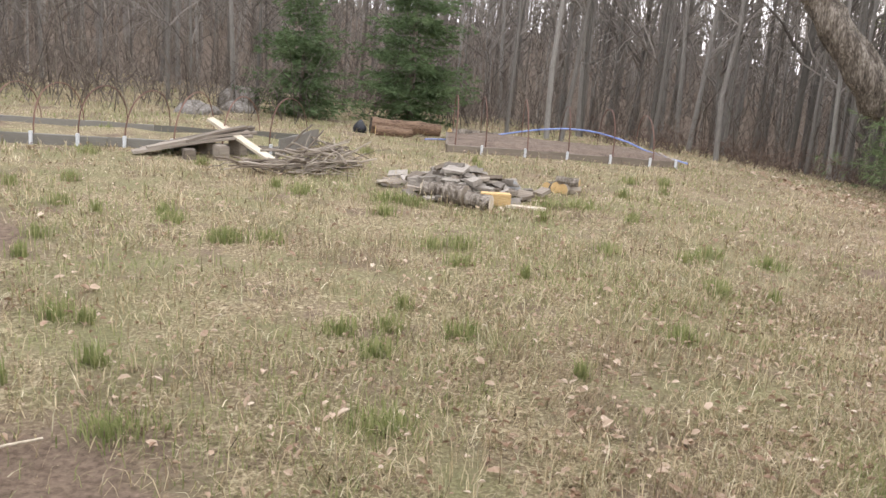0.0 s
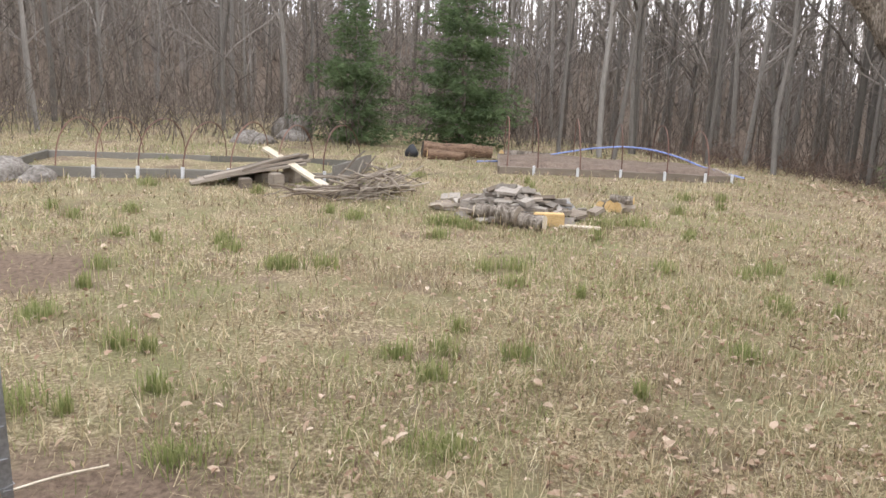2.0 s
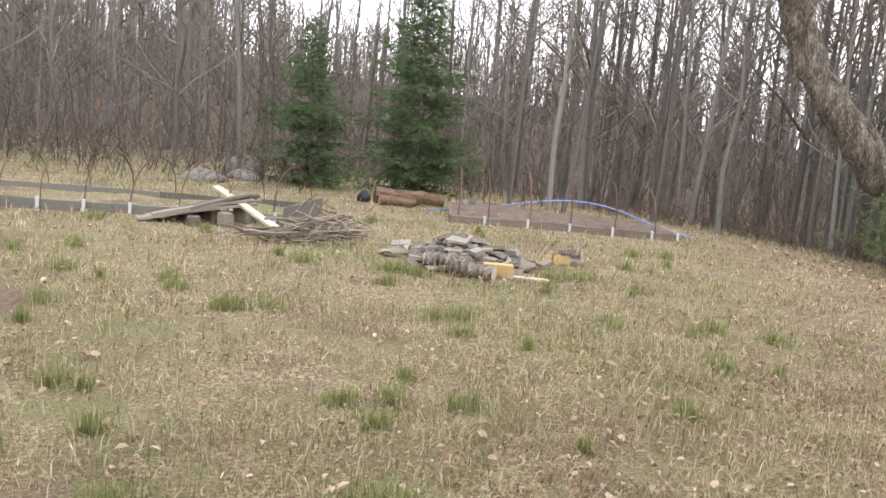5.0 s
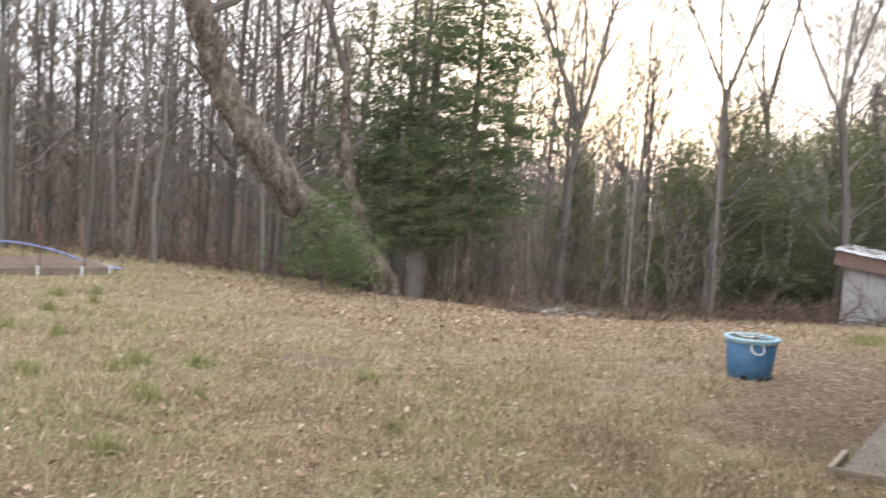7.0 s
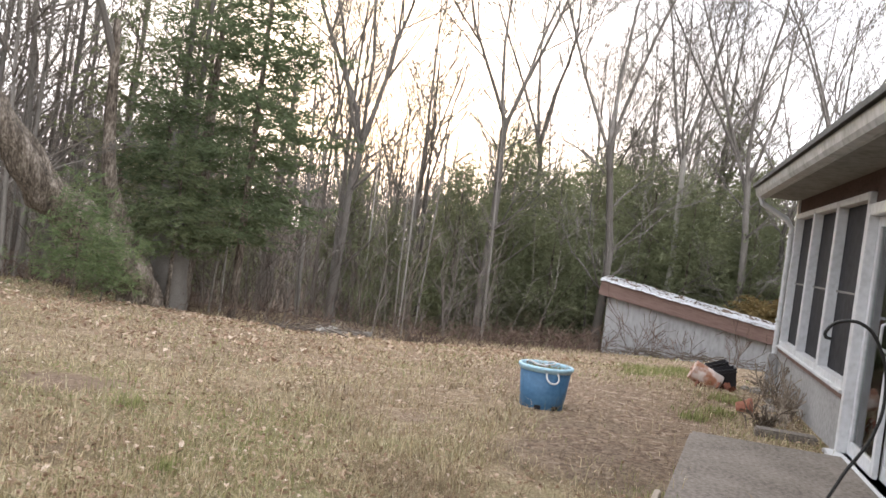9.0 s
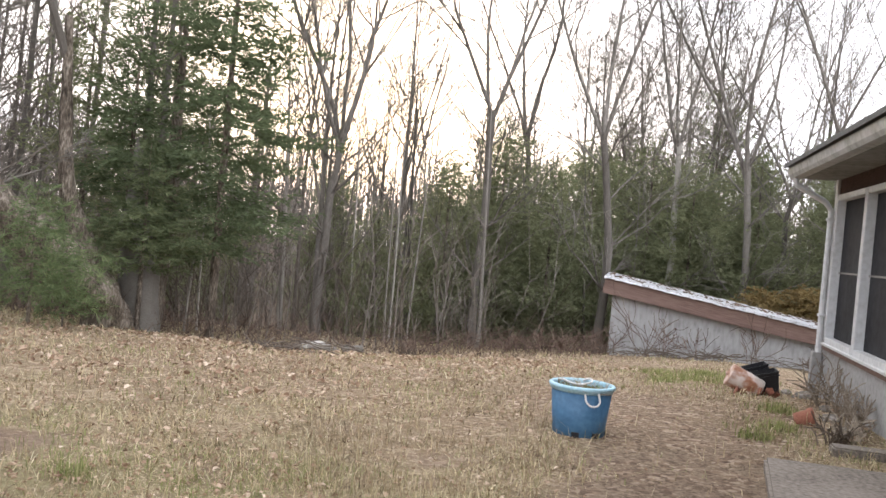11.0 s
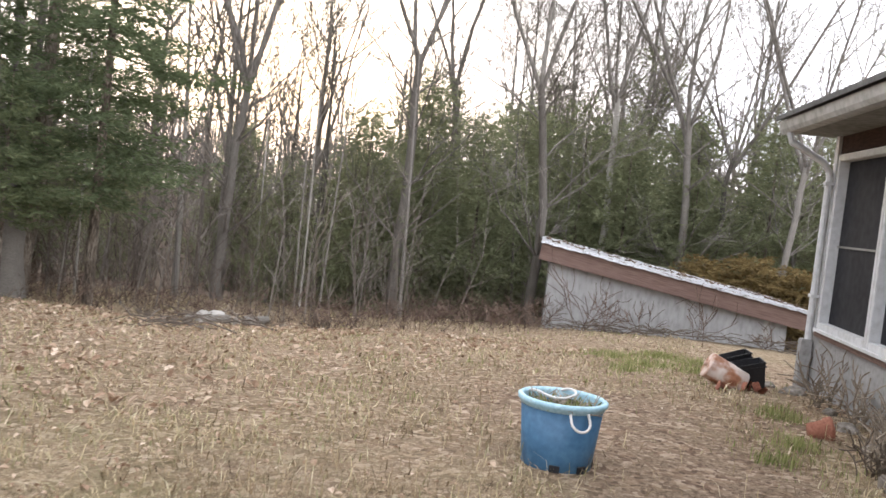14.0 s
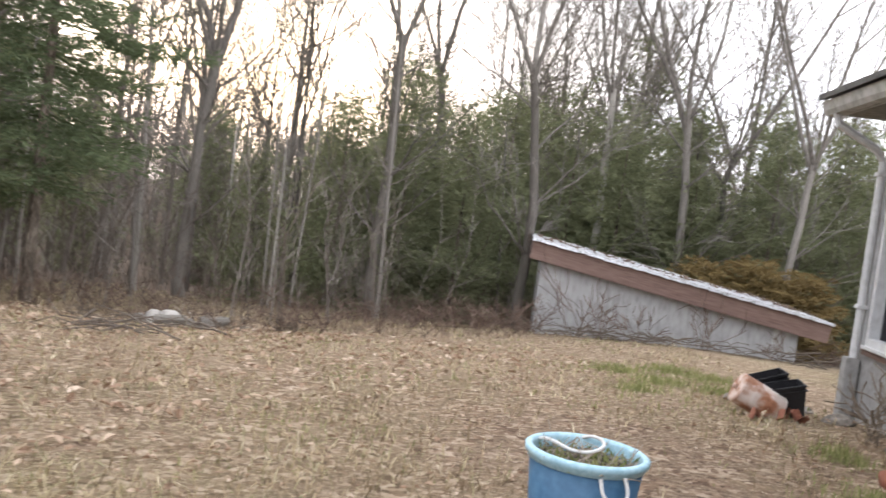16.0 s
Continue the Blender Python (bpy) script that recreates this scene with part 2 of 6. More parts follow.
def _ramp(fac, stops):
    r = _n.new("ShaderNodeValToRGB")
    for i, (p, c) in enumerate(stops):
        e = r.color_ramp.elements[i] if i < 2 else r.color_ramp.elements.new(p)
        e.position, e.color = p, (*c, 1)
    _l.new(fac, r.inputs[0])
    return r.outputs[0]


def _mix(fac, a, b):
    q = _n.new("ShaderNodeMixRGB")
    _l.new(fac, q.inputs[0])
    _l.new(a, q.inputs[1])
    _l.new(b, q.inputs[2])
    return q.outputs[0]


_straw = _ramp(_noise(45, 8, 0.75), [(0.36, (0.075, 0.054, 0.032)), (0.5, (0.27, 0.21, 0.125)), (0.64, (0.62, 0.52, 0.345))])
_green = _ramp(_noise(60, 6, 0.7), [(0.3, (0.10, 0.098, 0.045)), (0.7, (0.32, 0.30, 0.15))])
_soil = _ramp(_noise(25, 8, 0.7), [(0.3, (0.07, 0.047, 0.033)), (0.7, (0.28, 0.20, 0.148))])
_gm = _ramp(_noise(0.9, 7, 0.75), [(0.45, (0, 0, 0)), (0.60, (0.8, 0.8, 0.8))])
_sm = _ramp(_noise(1.5, 7, 0.75), [(0.49, (0, 0, 0)), (0.62, (0.85, 0.85, 0.85))])
_col = _mix(_gm, _mix(_sm, _straw, _soil), _green)
PATCHES = ((-1.32, 1.24, 0.7), (7.3, 2.45, 1.1), (6.1, 2.2, 0.85), (3.93, 5.5, 0.4), (9.5, 4.2, 1.0), (-2.93, 4.5, 0.65), (8.5, 3.2, 0.9))
_sep = _n.new("ShaderNodeMapping")
_sep.inputs["Scale"].default_value = (1, 1, 0)
_l.new(_tc.outputs["Object"], _sep.inputs[0])
_edge = _noise(2.2, 6, 0.7)
_dirt = _ramp(_noise(30, 8, 0.75), [(0.32, (0.04, 0.028, 0.02)), (0.5, (0.105, 0.076, 0.055)), (0.68, (0.21, 0.16, 0.12))])
for _px, _py, _pr in PATCHES:
    _dn = _n.new("ShaderNodeVectorMath")
    _dn.operation = "DISTANCE"
    _l.new(_sep.outputs[0], _dn.inputs[0])
    _dn.inputs[1].default_value = (_px, _py, 0)
    _ad = _n.new("ShaderNodeMath")
    _ad.operation = "MULTIPLY_ADD"
    _l.new(_edge, _ad.inputs[0])
    _ad.inputs[1].default_value = 1.1 * _pr
    _l.new(_dn.outputs["Value"], _ad.inputs[2])
    _mr = _n.new("ShaderNodeMapRange")
    _mr.inputs[1].default_value, _mr.inputs[2].default_value = _pr * 1.25, _pr * 1.75
    _mr.inputs[3].default_value, _mr.inputs[4].default_value = 0.9, 0.0
    _l.new(_ad.outputs[0], _mr.inputs[0])
    _col = _mix(_mr.outputs[0], _col, _dirt if _px > 5 else _soil)
# fallen leaves lie thick on the far side of the lawn, and under the trees
_warp = _n.new("ShaderNodeVectorMath")
_warp.operation = "ADD"
_wn = _n.new("ShaderNodeTexNoise")
_wn.inputs["Scale"].default_value, _wn.inputs["Detail"].default_value = 14, 4
_l.new(_tc.outputs["Object"], _wn.inputs["Vector"])
_ws = _n.new("ShaderNodeVectorMath")
_ws.operation = "SCALE"
_ws.inputs["Scale"].default_value = 0.09
_l.new(_wn.outputs["Color"], _ws.inputs[0])
_l.new(_tc.outputs["Object"], _warp.inputs[0])
_l.new(_ws.outputs[0], _warp.inputs[1])
_vor = _n.new("ShaderNodeTexVoronoi")
_vor.inputs["Scale"].default_value = 24
_l.new(_warp.outputs[0], _vor.inputs["Vector"])
_vs = _n.new("ShaderNodeSeparateColor")
_l.new(_vor.outputs["Color"], _vs.inputs[0])
_leaves = _ramp(_vs.outputs[0], [(0.0, (0.09, 0.055, 0.038)), (0.35, (0.21, 0.135, 0.09)), (0.65, (0.36, 0.255, 0.175)), (0.9, (0.54, 0.425, 0.32))])
_thatch = _ramp(_noise(30, 8, 0.75), [(0.34, (0.06, 0.04, 0.028)), (0.5, (0.24, 0.17, 0.115)), (0.66, (0.50, 0.395, 0.29))])
_litter = _mix(_ramp(_noise(5, 6, 0.7), [(0.42, (0, 0, 0)), (0.56, (1, 1, 1))]), _thatch, _leaves)
_mould = _ramp(_noise(30, 8, 0.75), [(0.32, (0.045, 0.032, 0.024)), (0.5, (0.115, 0.086, 0.064)), (0.68, (0.21, 0.165, 0.128))])
for _px, _py, _r0, _r1, _inner, _outer in ((12.0, 7.5, 5.0, 10.0, 0.8, 0.0), (4.0, 4.0, 14.5, 19.0, 0.0, 1.0)):
    _dn = _n.new("ShaderNodeVectorMath")
    _dn.operation = "DISTANCE"
    _l.new(_sep.outputs[0], _dn.inputs[0])
    _dn.inputs[1].default_value = (_px, _py, 0)
    _ad = _n.new("ShaderNodeMath")
    _ad.operation = "MULTIPLY_ADD"
    _l.new(_edge, _ad.inputs[0])
    _ad.inputs[1].default_value = 4.0
    _l.new(_dn.outputs["Value"], _ad.inputs[2])
    _mr = _n.new("ShaderNodeMapRange")
    _mr.inputs[1].default_value, _mr.inputs[2].default_value = _r0 + 2, _r1 + 2
    _mr.inputs[3].default_value, _mr.inputs[4].default_value = _inner, _outer
    _l.new(_ad.outputs[0], _mr.inputs[0])
    _col = _mix(_mr.outputs[0], _col, _litter if _inner else _mould)
_b = _n["Principled BSDF"]
_l.new(_col, _b.inputs["Base Color"])
_b.inputs["Roughness"].default_value, _b.inputs["Specular IOR Level"].default_value = 0.95, 0.1
_bp = _n.new("ShaderNodeBump")
_bp.inputs["Strength"].default_value, _bp.inputs["Distance"].default_value = 0.8, 0.03
_l.new(_noise(55, 8, 0.75), _bp.inputs["Height"])
_l.new(_bp.outputs[0], _b.inputs["Normal"])


def glass(name, tint, rough=0.0, mixed=0.75):
    m = bpy.data.materials.new(name)
    m.use_nodes = True
    n, l = m.node_tree.nodes, m.node_tree.links
    n.clear()
    out, g, t, mx = n.new("ShaderNodeOutputMaterial"), n.new("ShaderNodeBsdfGlossy"), n.new("ShaderNodeBsdfTransparent"), n.new("ShaderNodeMixShader")
    g.inputs["Roughness"].default_value = rough
    t.inputs[0].default_value = (*tint, 1)
    fr = n.new("ShaderNodeFresnel")
    fr.inputs[0].default_value = 1.5
    l.new(fr.outputs[0], mx.inputs[0])
    l.new(t.outputs[0], mx.inputs[1])
    l.new(g.outputs[0], mx.inputs[2])
    l.new(mx.outputs[0], out.inputs[0])
    return m


M_GLASS = glass("window_glass", (0.8, 0.84, 0.82))


# ---- mesh helpers ----
class Geo:
    """Vertices and faces gathered piece by piece."""

    def __init__(self):
        self.v, self.f = [], []

    def tube(self, pts, radii, sides=5, cap=True):
        base = len(self.v)
        pts = [Vector(p) for p in pts]
        x = None
        for i, p in enumerate(pts):
            d = (pts[min(i + 1, len(pts) - 1)] - pts[max(i - 1, 0)]).normalized()
            if x is None:
                x = d.orthogonal().normalized()
            x = (x - d * x.dot(d)).normalized()
            y = d.cross(x)
            for k in range(sides):
                a = 2 * math.pi * k / sides
                self.v.append(p + (x * math.cos(a) + y * math.sin(a)) * radii[i])
        for i in range(len(pts) - 1):
            for k in range(sides):
                a, b = base + i * sides + k, base + i * sides + (k + 1) % sides
                self.f.append((a, b, b + sides, a + sides))
        if cap:
            self.f.append(tuple(base + k for k in reversed(range(sides))))
            e = base + (len(pts) - 1) * sides
            self.f.append(tuple(e + k for k in range(sides)))

    def box(self, x0, x1, y0, y1, z0, z1, m=None):
        base = len(self.v)
        for z in (z0, z1):
            for x, y in ((x0, y0), (x1, y0), (x1, y1), (x0, y1)):
                p = Vector((x, y, z))
                self.v.append(m @ p if m else p)
        for q in ((3, 2, 1, 0), (4, 5, 6, 7), (0, 1, 5, 4), (1, 2, 6, 5), (2, 3, 7, 6), (3, 0, 4, 7)):
            self.f.append(tuple(base + k for k in q))

    def lathe(self, profile, sides=28):
        """profile: (radius, height) pairs; open at the ends unless the radius there is 0."""
        base = len(self.v)
        for r, z in profile:
            for k in range(sides):
                a = 2 * math.pi * k / sides
                self.v.append(Vector((r * math.cos(a), r * math.sin(a), z)))
        for i in range(len(profile) - 1):
            for k in range(sides):
                a, b = base + i * sides + k, base + i * sides + (k + 1) % sides
                self.f.append((a, b, b + sides, a + sides))

    def mesh(self, name, material, smooth=False):
        me = bpy.data.meshes.new(name)
        me.from_pydata([tuple(p) for p in self.v], [], self.f)
        me.materials.append(material)
        if smooth:
            me.polygons.foreach_set("use_smooth", [True] * len(me.polygons))
        me.update()
        return me


def bevelled(geo, name, material, width=0.01, segments=2):
    """The mesh of geo with its edges rounded."""
    me = geo.mesh(name, material)
    bm = bmesh.new()
    bm.from_mesh(me)
    bmesh.ops.bevel(bm, geom=bm.edges[:], offset=width, segments=segments, affect="EDGES", clamp_overlap=True)
    bm.to_mesh(me)
    bm.free()
    return me


def part(name, mesh, parent, label="", m=None):
    ob = new(name, mesh)
    ob.parent = parent
    if m is not None:
        ob.matrix_local = m
    if label:
        ob["label"] = label
    return ob


def thing(name, label, category, m, group="", kind="", mesh=None):
    ob = new(name, mesh)
    ob.matrix_world = YARD[0] @ m
    return tagged(ob, label, category, group, kind)


def slope(x, y):
    """Level by the house, falling towards the woods, low hills far off."""
    s = 0.75 * x + 0.66 * y
    u = (s - 11) / 4
    z = -0.44 * (u + math.log1p(math.exp(-u)) if u > 0 else math.log1p(math.exp(u)))
    z += 0.12 * math.exp(-((x - 12) ** 2 + (y - 3.5) ** 2) / 9)
    z += 0.2 * math.exp(-((x - 19.0) ** 2 + (y - 6.5) ** 2) / 14)
    z -= 0.24 * math.exp(-((x - 13.4) ** 2 + (y - 12.2) ** 2) / 8)
    d = math.hypot(x, y)
    if d > 38:
        rise = 0.18 - 0.01 * max(-1, min(1, (0.8 * y - x) / d))
        z += min(d - 38, 42) * rise * min(1, (d - 38) / 30) - 0.02 * max(0, d - 90)
    return z


# the garden's own axes: its ground rises gently towards the woods
GARDEN = Matrix(((0.92967, -0.0233, -0.00736, 0.1603), (0.02313, 0.92949, -0.02045, -0.0703), (0.00787, 0.02026, 0.92975, -0.0424), (0, 0, 0, 1)))
UNGARDEN = GARDEN.inverted()
YARD = [Matrix.Identity(4)]        # axes in which things are being set down


def ease(a, b, v):
    v = max(0.0, min(1.0, (v - a) / (b - a)))
    return v * v * (3 - 2 * v)


def height(x, y):
    """The lie of the land: the garden's rise on one side, the yard's fall on the other."""
    z = slope(x, y)
    w = ease(36, 15, math.degrees(math.atan2(x + 0.1, y + 1.25))) * ease(-1.0, 3.0, y) if y > -1.0 else 0.0
    if w > 0:
        p = UNGARDEN @ Vector((x, y, z))
        z += w * ((GARDEN @ Vector((p.x, p.y, slope(p.x, p.y)))).z - z)
    return z


def bumpy(x, y):
    return height(x, y) + 0.025 * noise.noise((x * 0.9, y * 0.9, 0)) + 0.012 * noise.noise((x * 3.1, y * 3.1, 5))


def garden_height(x, y):
    """The ground in the garden's axes."""
    q = GARDEN @ Vector((x, y, slope(x, y)))
    return (UNGARDEN @ Vector((q.x, q.y, height(q.x, q.y)))).z


def garden_bumpy(x, y):
    q = GARDEN @ Vector((x, y, slope(x, y)))
    return (UNGARDEN @ Vector((q.x, q.y, bumpy(q.x, q.y)))).z


# ---- ground: one sheet, fine near the yard, to the horizon ----
def ground_sheet():
    g = Geo()
    rings = [0.0]
    r = 0.0
    while r < 1500:
        r += 0.22 if r < 16 else max(0.35, 0.055 * r)
        rings.append(r)
    seg = 260
    cx, cy = 4.0, 4.0
    g.v.append((cx, cy, bumpy(cx, cy)))
    for r in rings[1:]:
        for k in range(seg):
            a = 2 * math.pi * k / seg
            x, y = cx + r * math.cos(a), cy + r * math.sin(a)
            g.v.append((x, y, bumpy(x, y)))
    for k in range(seg):
        g.f.append((0, 1 + k, 1 + (k + 1) % seg))
    for i in range(len(rings) - 2):
        for k in range(seg):
            a, b = 1 + i * seg + k, 1 + i * seg + (k + 1) % seg
            g.f.append((a, a + seg, b + seg, b))
    ob = new("ground", g.mesh("ground", M_GROUND, smooth=True))
    return tagged(ob, "patchy straw-coloured spring lawn with bare soil and moss", "lawn", kind="structure")


ground_sheet()

# axes of the house: X along its long wall, Y out over the lawn
HX, HY, HZ, HROT = 8.757, 1.29, -0.08, 25.25
HOUSE = pose(HX, HY, 0, 0, 0, HROT)


def at_house(x, y, z=None):
    p = HOUSE @ Vector((x, y, 0))
    return (p.x, p.y, bumpy(p.x, p.y) if z is None else z)


# ---- house ----
def house():
    h = thing("house", "low house with brown siding, pale parged base and white-framed windows", "house", HOUSE)
    x0, x1 = -15.0, 4.44
    T = 0.2
    wall = Geo()                              # parged knee wall under the windows, split round the door
    wall.box(-0.12, x1, -T, 0, -0.7, 0.44)
    wall.box(x0, -2.15, -T, 0, -0.7, 0.44)
    wall.box(-2.15, -0.12, -T, 0, -0.7, -0.06)
    wall.box(x1 - T, x1, -6.4, -T, -0.9, 0.44)
    part("base_wall", wall.mesh("base_wall", M_STUCCO), h, "pale grey parged base wall")
    sid = Geo()
    sid.box(x0, -2.15, -T + 0.02, -0.02, 0.44, 2.5)
    sid.box(-2.15, -0.12, -T + 0.02, -0.02, 2.08, 2.5)
    sid.box(-0.12, x1, -T + 0.02, -0.02, 2.22, 2.5)
    sid.box(-0.12, 0.0, -T + 0.02, -0.02, 0.44, 2.22)
    sid.box(4.24, x1, -T + 0.02, -0.02, 0.44, 2.22)
    sid.box(x1 - T, x1 - 0.02, -6.4, -T + 0.02, 0.44, 2.5)
    sid.box(x0, x0 + T, -6.4, -T + 0.02, -0.7, 2.5)
    sid.box(x0, x1, -6.6, -6.4, -0.7, 2.5)
    part("siding", sid.mesh("siding", M_BROWN), h, "dark brown siding")
    room = Geo()
    room.box(x0 + T, x1 - T, -6.4, -T, -0.12, -0.06)
    room.box(x0 + T, x1 - T, -3.4, -3.3, -0.06, 2.5)
    room.box(x0 + T, x1 - T, -6.4, -T, 2.5, 2.52)
    part("interior", room.mesh("interior", M_ROOM), h)
    corner = Geo()
    corner.box(x1 - 0.09, x1 + 0.012, -0.016, 0.014, 0.4, 2.42)
    part("corner_board", bevelled(corner, "corner_board", M_WHITE, 0.004), h, "white corner board")
    # window bank: three tall units, each with frame, mid rail and dark screen
    for i in range(3):
        a, b = i * 1.412, (i + 1) * 1.412
        w = part("window", None, h, "tall white-framed window with a dark screen", pose(a, 0, 0))
        fr = Geo()
        W = b - a
        fr.box(0.0, 0.06, -0.1, 0.035, 0.45, 2.2)
        fr.box(W - 0.06, W - 0.004, -0.1, 0.035, 0.45, 2.2)
        fr.box(0.06, W - 0.06, -0.1, 0.035, 2.135, 2.2)
        fr.box(0.06, W - 0.06, -0.1, 0.035, 0.45, 0.52)
        part("frame", bevelled(fr, "frame", M_WHITE, 0.006), w)
        rail = Geo()
        rail.box(0.06, W - 0.06, -0.075, -0.045, 1.28, 1.30)
        part("meeting_rail", rail.mesh("meeting_rail", M_SOFFIT), w)
        pane = Geo()
        pane.box(0.06, W - 0.06, -0.07, -0.062, 0.52, 2.135)
        part("screen", pane.mesh("screen", M_SCREEN), w, "dark insect screen")
        sill = Geo()
        sill.box(-0.01, W + 0.006, -0.02, 0.065, 0.425, 0.455)
        part("sill", bevelled(sill, "sill", M_WHITE, 0.005), w)
    bd = Geo()
    bd.box(-0.1, 4.3, -0.02, 0.03, 0.37, 0.424)
    part("sill_board", bd.mesh("sill_board", M_FASCIA), h, "brown board under the windows")
    # sliding door
    d = part("sliding_door", None, h, "white sliding glass door", pose(-2.09, 0, 0))
    fr = Geo()
    fr.box(0.0, 0.1, -0.14, 0.05, -0.06, 2.08)
    fr.box(1.93, 2.03, -0.14, 0.05, -0.06, 2.08)
    fr.box(0.1, 1.93, -0.14, 0.05, 1.98, 2.08)
    part("frame", bevelled(fr, "frame", M_WHITE, 0.006), d)
    sl = Geo()
    sl.box(-0.03, 2.06, -0.14, 0.14, -0.1, -0.06)
    part("threshold", bevelled(sl, "threshold", M_WHITE, 0.006), d, "white door sill")
    for k, (p, q, yy) in enumerate(((0.1, 1.04, -0.09), (1.0, 1.93, -0.03))):
        leaf = Geo()
        leaf.box(p, p + 0.085, yy - 0.04, yy, -0.055, 1.975)
        leaf.box(q - 0.085, q, yy - 0.04, yy, -0.055, 1.975)
        leaf.box(p + 0.085, q - 0.085, yy - 0.04, yy, 1.89, 1.975)
        leaf.box(p + 0.085, q - 0.085, yy - 0.04, yy, -0.055, 0.06)
        part("sash", bevelled(leaf, "sash", M_WHITE, 0.004), d)
        gl = Geo()
        gl.box(p + 0.085, q - 0.085, yy - 0.025, yy - 0.019, 0.06, 1.89)
        g = part("pane", gl.mesh("pane", M_GLASS), d, "clear glass pane")
        g.visible_shadow = False
    hd = Geo()
    hd.tube([(1.06, -0.03, 0.9), (1.06, 0.03, 0.93), (1.06, 0.03, 1.1), (1.06, -0.03, 1.13)], [0.012] * 4, 8)
    part("handle", hd.mesh("handle", M_WHITE, True), d)
    cur = Geo()
    n = 60
    for i in range(n + 1):
        x = 0.12 + 1.75 * i / n
        y = -0.36 + 0.035 * math.sin(i * 1.35)
        cur.v += [Vector((x, y, -0.04)), Vector((x, y, 2.0))]
    for i in range(n):
        cur.f.append((2 * i, 2 * i + 2, 2 * i + 3, 2 * i + 1))
    part("curtain", cur.mesh("curtain", M_CURTAIN, True), d, "tan curtain behind the glass")
    # roof: deck with overhang, shingles, soffit, gutter, downspout
    sl_ = math.tan(radians(17))
    roof = Geo()
    ov, rx = 0.45, x1 + 0.16
    zr = 2.515
    ro = ov + 0.15
    P = [(x0 - 0.3, ro, zr), (rx + 0.03, ro, zr), (rx, -3.3, zr + (3.3 + ov) * sl_), (x0 - 0.3, -3.3, zr + (3.3 + ov) * sl_),
         (rx, -7.0, zr), (x0 - 0.3, -7.0, zr)]
    for dz in (0, 0.05):
        roof.v += [Vector((x, y, z + dz)) for x, y, z in P]
    roof.f += [(0, 3, 2, 1), (3, 5, 4, 2), (6, 7, 8, 9), (9, 8, 10, 11), (0, 1, 7, 6), (1, 2, 8, 7), (2, 4, 10, 8), (4, 5, 11, 10), (5, 3, 9, 11), (3, 0, 6, 9)]
    part("roof", roof.mesh("roof", M_SHINGLE), h, "dark shingled roof")
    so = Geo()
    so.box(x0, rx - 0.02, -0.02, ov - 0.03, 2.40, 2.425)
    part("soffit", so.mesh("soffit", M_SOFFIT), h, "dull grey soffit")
    fa = Geo()
    fa.box(x0, rx, ov - 0.03, ov - 0.005, 2.38, 2.52)
    part("fascia", fa.mesh("fascia", M_GUTTER), h)
    gab = Geo()
    k = len(gab.v)
    for xx in (x1 - 0.15, x1 - 0.02):
        gab.v += [Vector((xx, 0, 2.48)), Vector((xx, -6.6, 2.48)), Vector((xx, -3.3, 2.48 + 3.3 * sl_ + 0.1))]
    gab.f += [(0, 1, 2), (5, 4, 3), (0, 2, 5, 3), (2, 1, 4, 5), (1, 0, 3, 4)]
    part("gable", gab.mesh("gable", M_BROWN), h)
    gut = Geo()
    prof = [(0.0, 0.115), (0.0, 0.0), (0.075, 0.0), (0.1, 0.04), (0.115, 0.11), (0.125, 0.115), (0.118, 0.12), (0.095, 0.045), (0.07, 0.008), (0.008, 0.008), (0.008, 0.115)]
    m = len(prof)
    for xx in (x0, rx + 0.02):
        gut.v += [Vector((xx, ov - 0.004 + p, 2.385 + q)) for p, q in prof]
    for i in range(m):
        j = (i + 1) % m
        gut.f.append((i, j, m + j, m + i))
    gut.f += [tuple(range(m)), tuple(reversed(range(m, 2 * m)))]
    part("gutter", gut.mesh("gutter", M_GUTTER), h, "stained white eaves gutter")
    ds = Geo()
    ds.tube([(4.38, 0.5, 2.39), (4.38, 0.47, 2.30), (4.38, 0.13, 2.12), (4.38, 0.055, 2.02), (4.38, 0.055, 0.1), (4.38, 0.055, -0.25)], [0.036] * 6, 8)
    for z in (1.9, 0.75):
        ds.box(4.33, 4.43, 0.012, 0.097, z, z + 0.03)
    part("downspout", ds.mesh("downspout", M_WHITE), h, "white downspout")
    boot = Geo()
    boot.box(4.31, 4.45, 0.02, 0.13, -0.4, 0.32)
    part("downspout_boot", bevelled(boot, "downspout_boot", M_STUCCO, 0.01), h)
    return h


house()


def patio():
    s = thing("patio", "worn grey concrete patio slab by the sliding door", "patio", HOUSE, kind="structure")
    g = Geo()
    for z in (-0.5, -0.055):
        g.v += [Vector((-3.22, 0.03, z)), Vector((-0.36, 0.03, z)), Vector((-0.36, 1.27, z)), Vector((-3.22, 1.56, z))]
    g.f += [(3, 2, 1, 0), (4, 5, 6, 7), (0, 1, 5, 4), (1, 2, 6, 5), (2, 3, 7, 6), (3, 0, 4, 7)]
    part("slab", bevelled(g, "slab", M_CONC, 0.02), s)
    g = Geo()
    g.box(-12, -3.26, 0.03, 1.0, -0.5, -0.05)
    part("slab", bevelled(g, "slab", M_CONC, 0.02), s)
    k = thing("concrete_kerb", "low weathered concrete edging block", "edging block", HOUSE @ pose(0.45, 0.1, -0.12, 0, 0, 88))
    g = Geo()
    g.box(0.0, 0.55, -0.1, 0.1, -0.15, 0.06)
    part("block", bevelled(g, "block", M_CONC, 0.015), k)



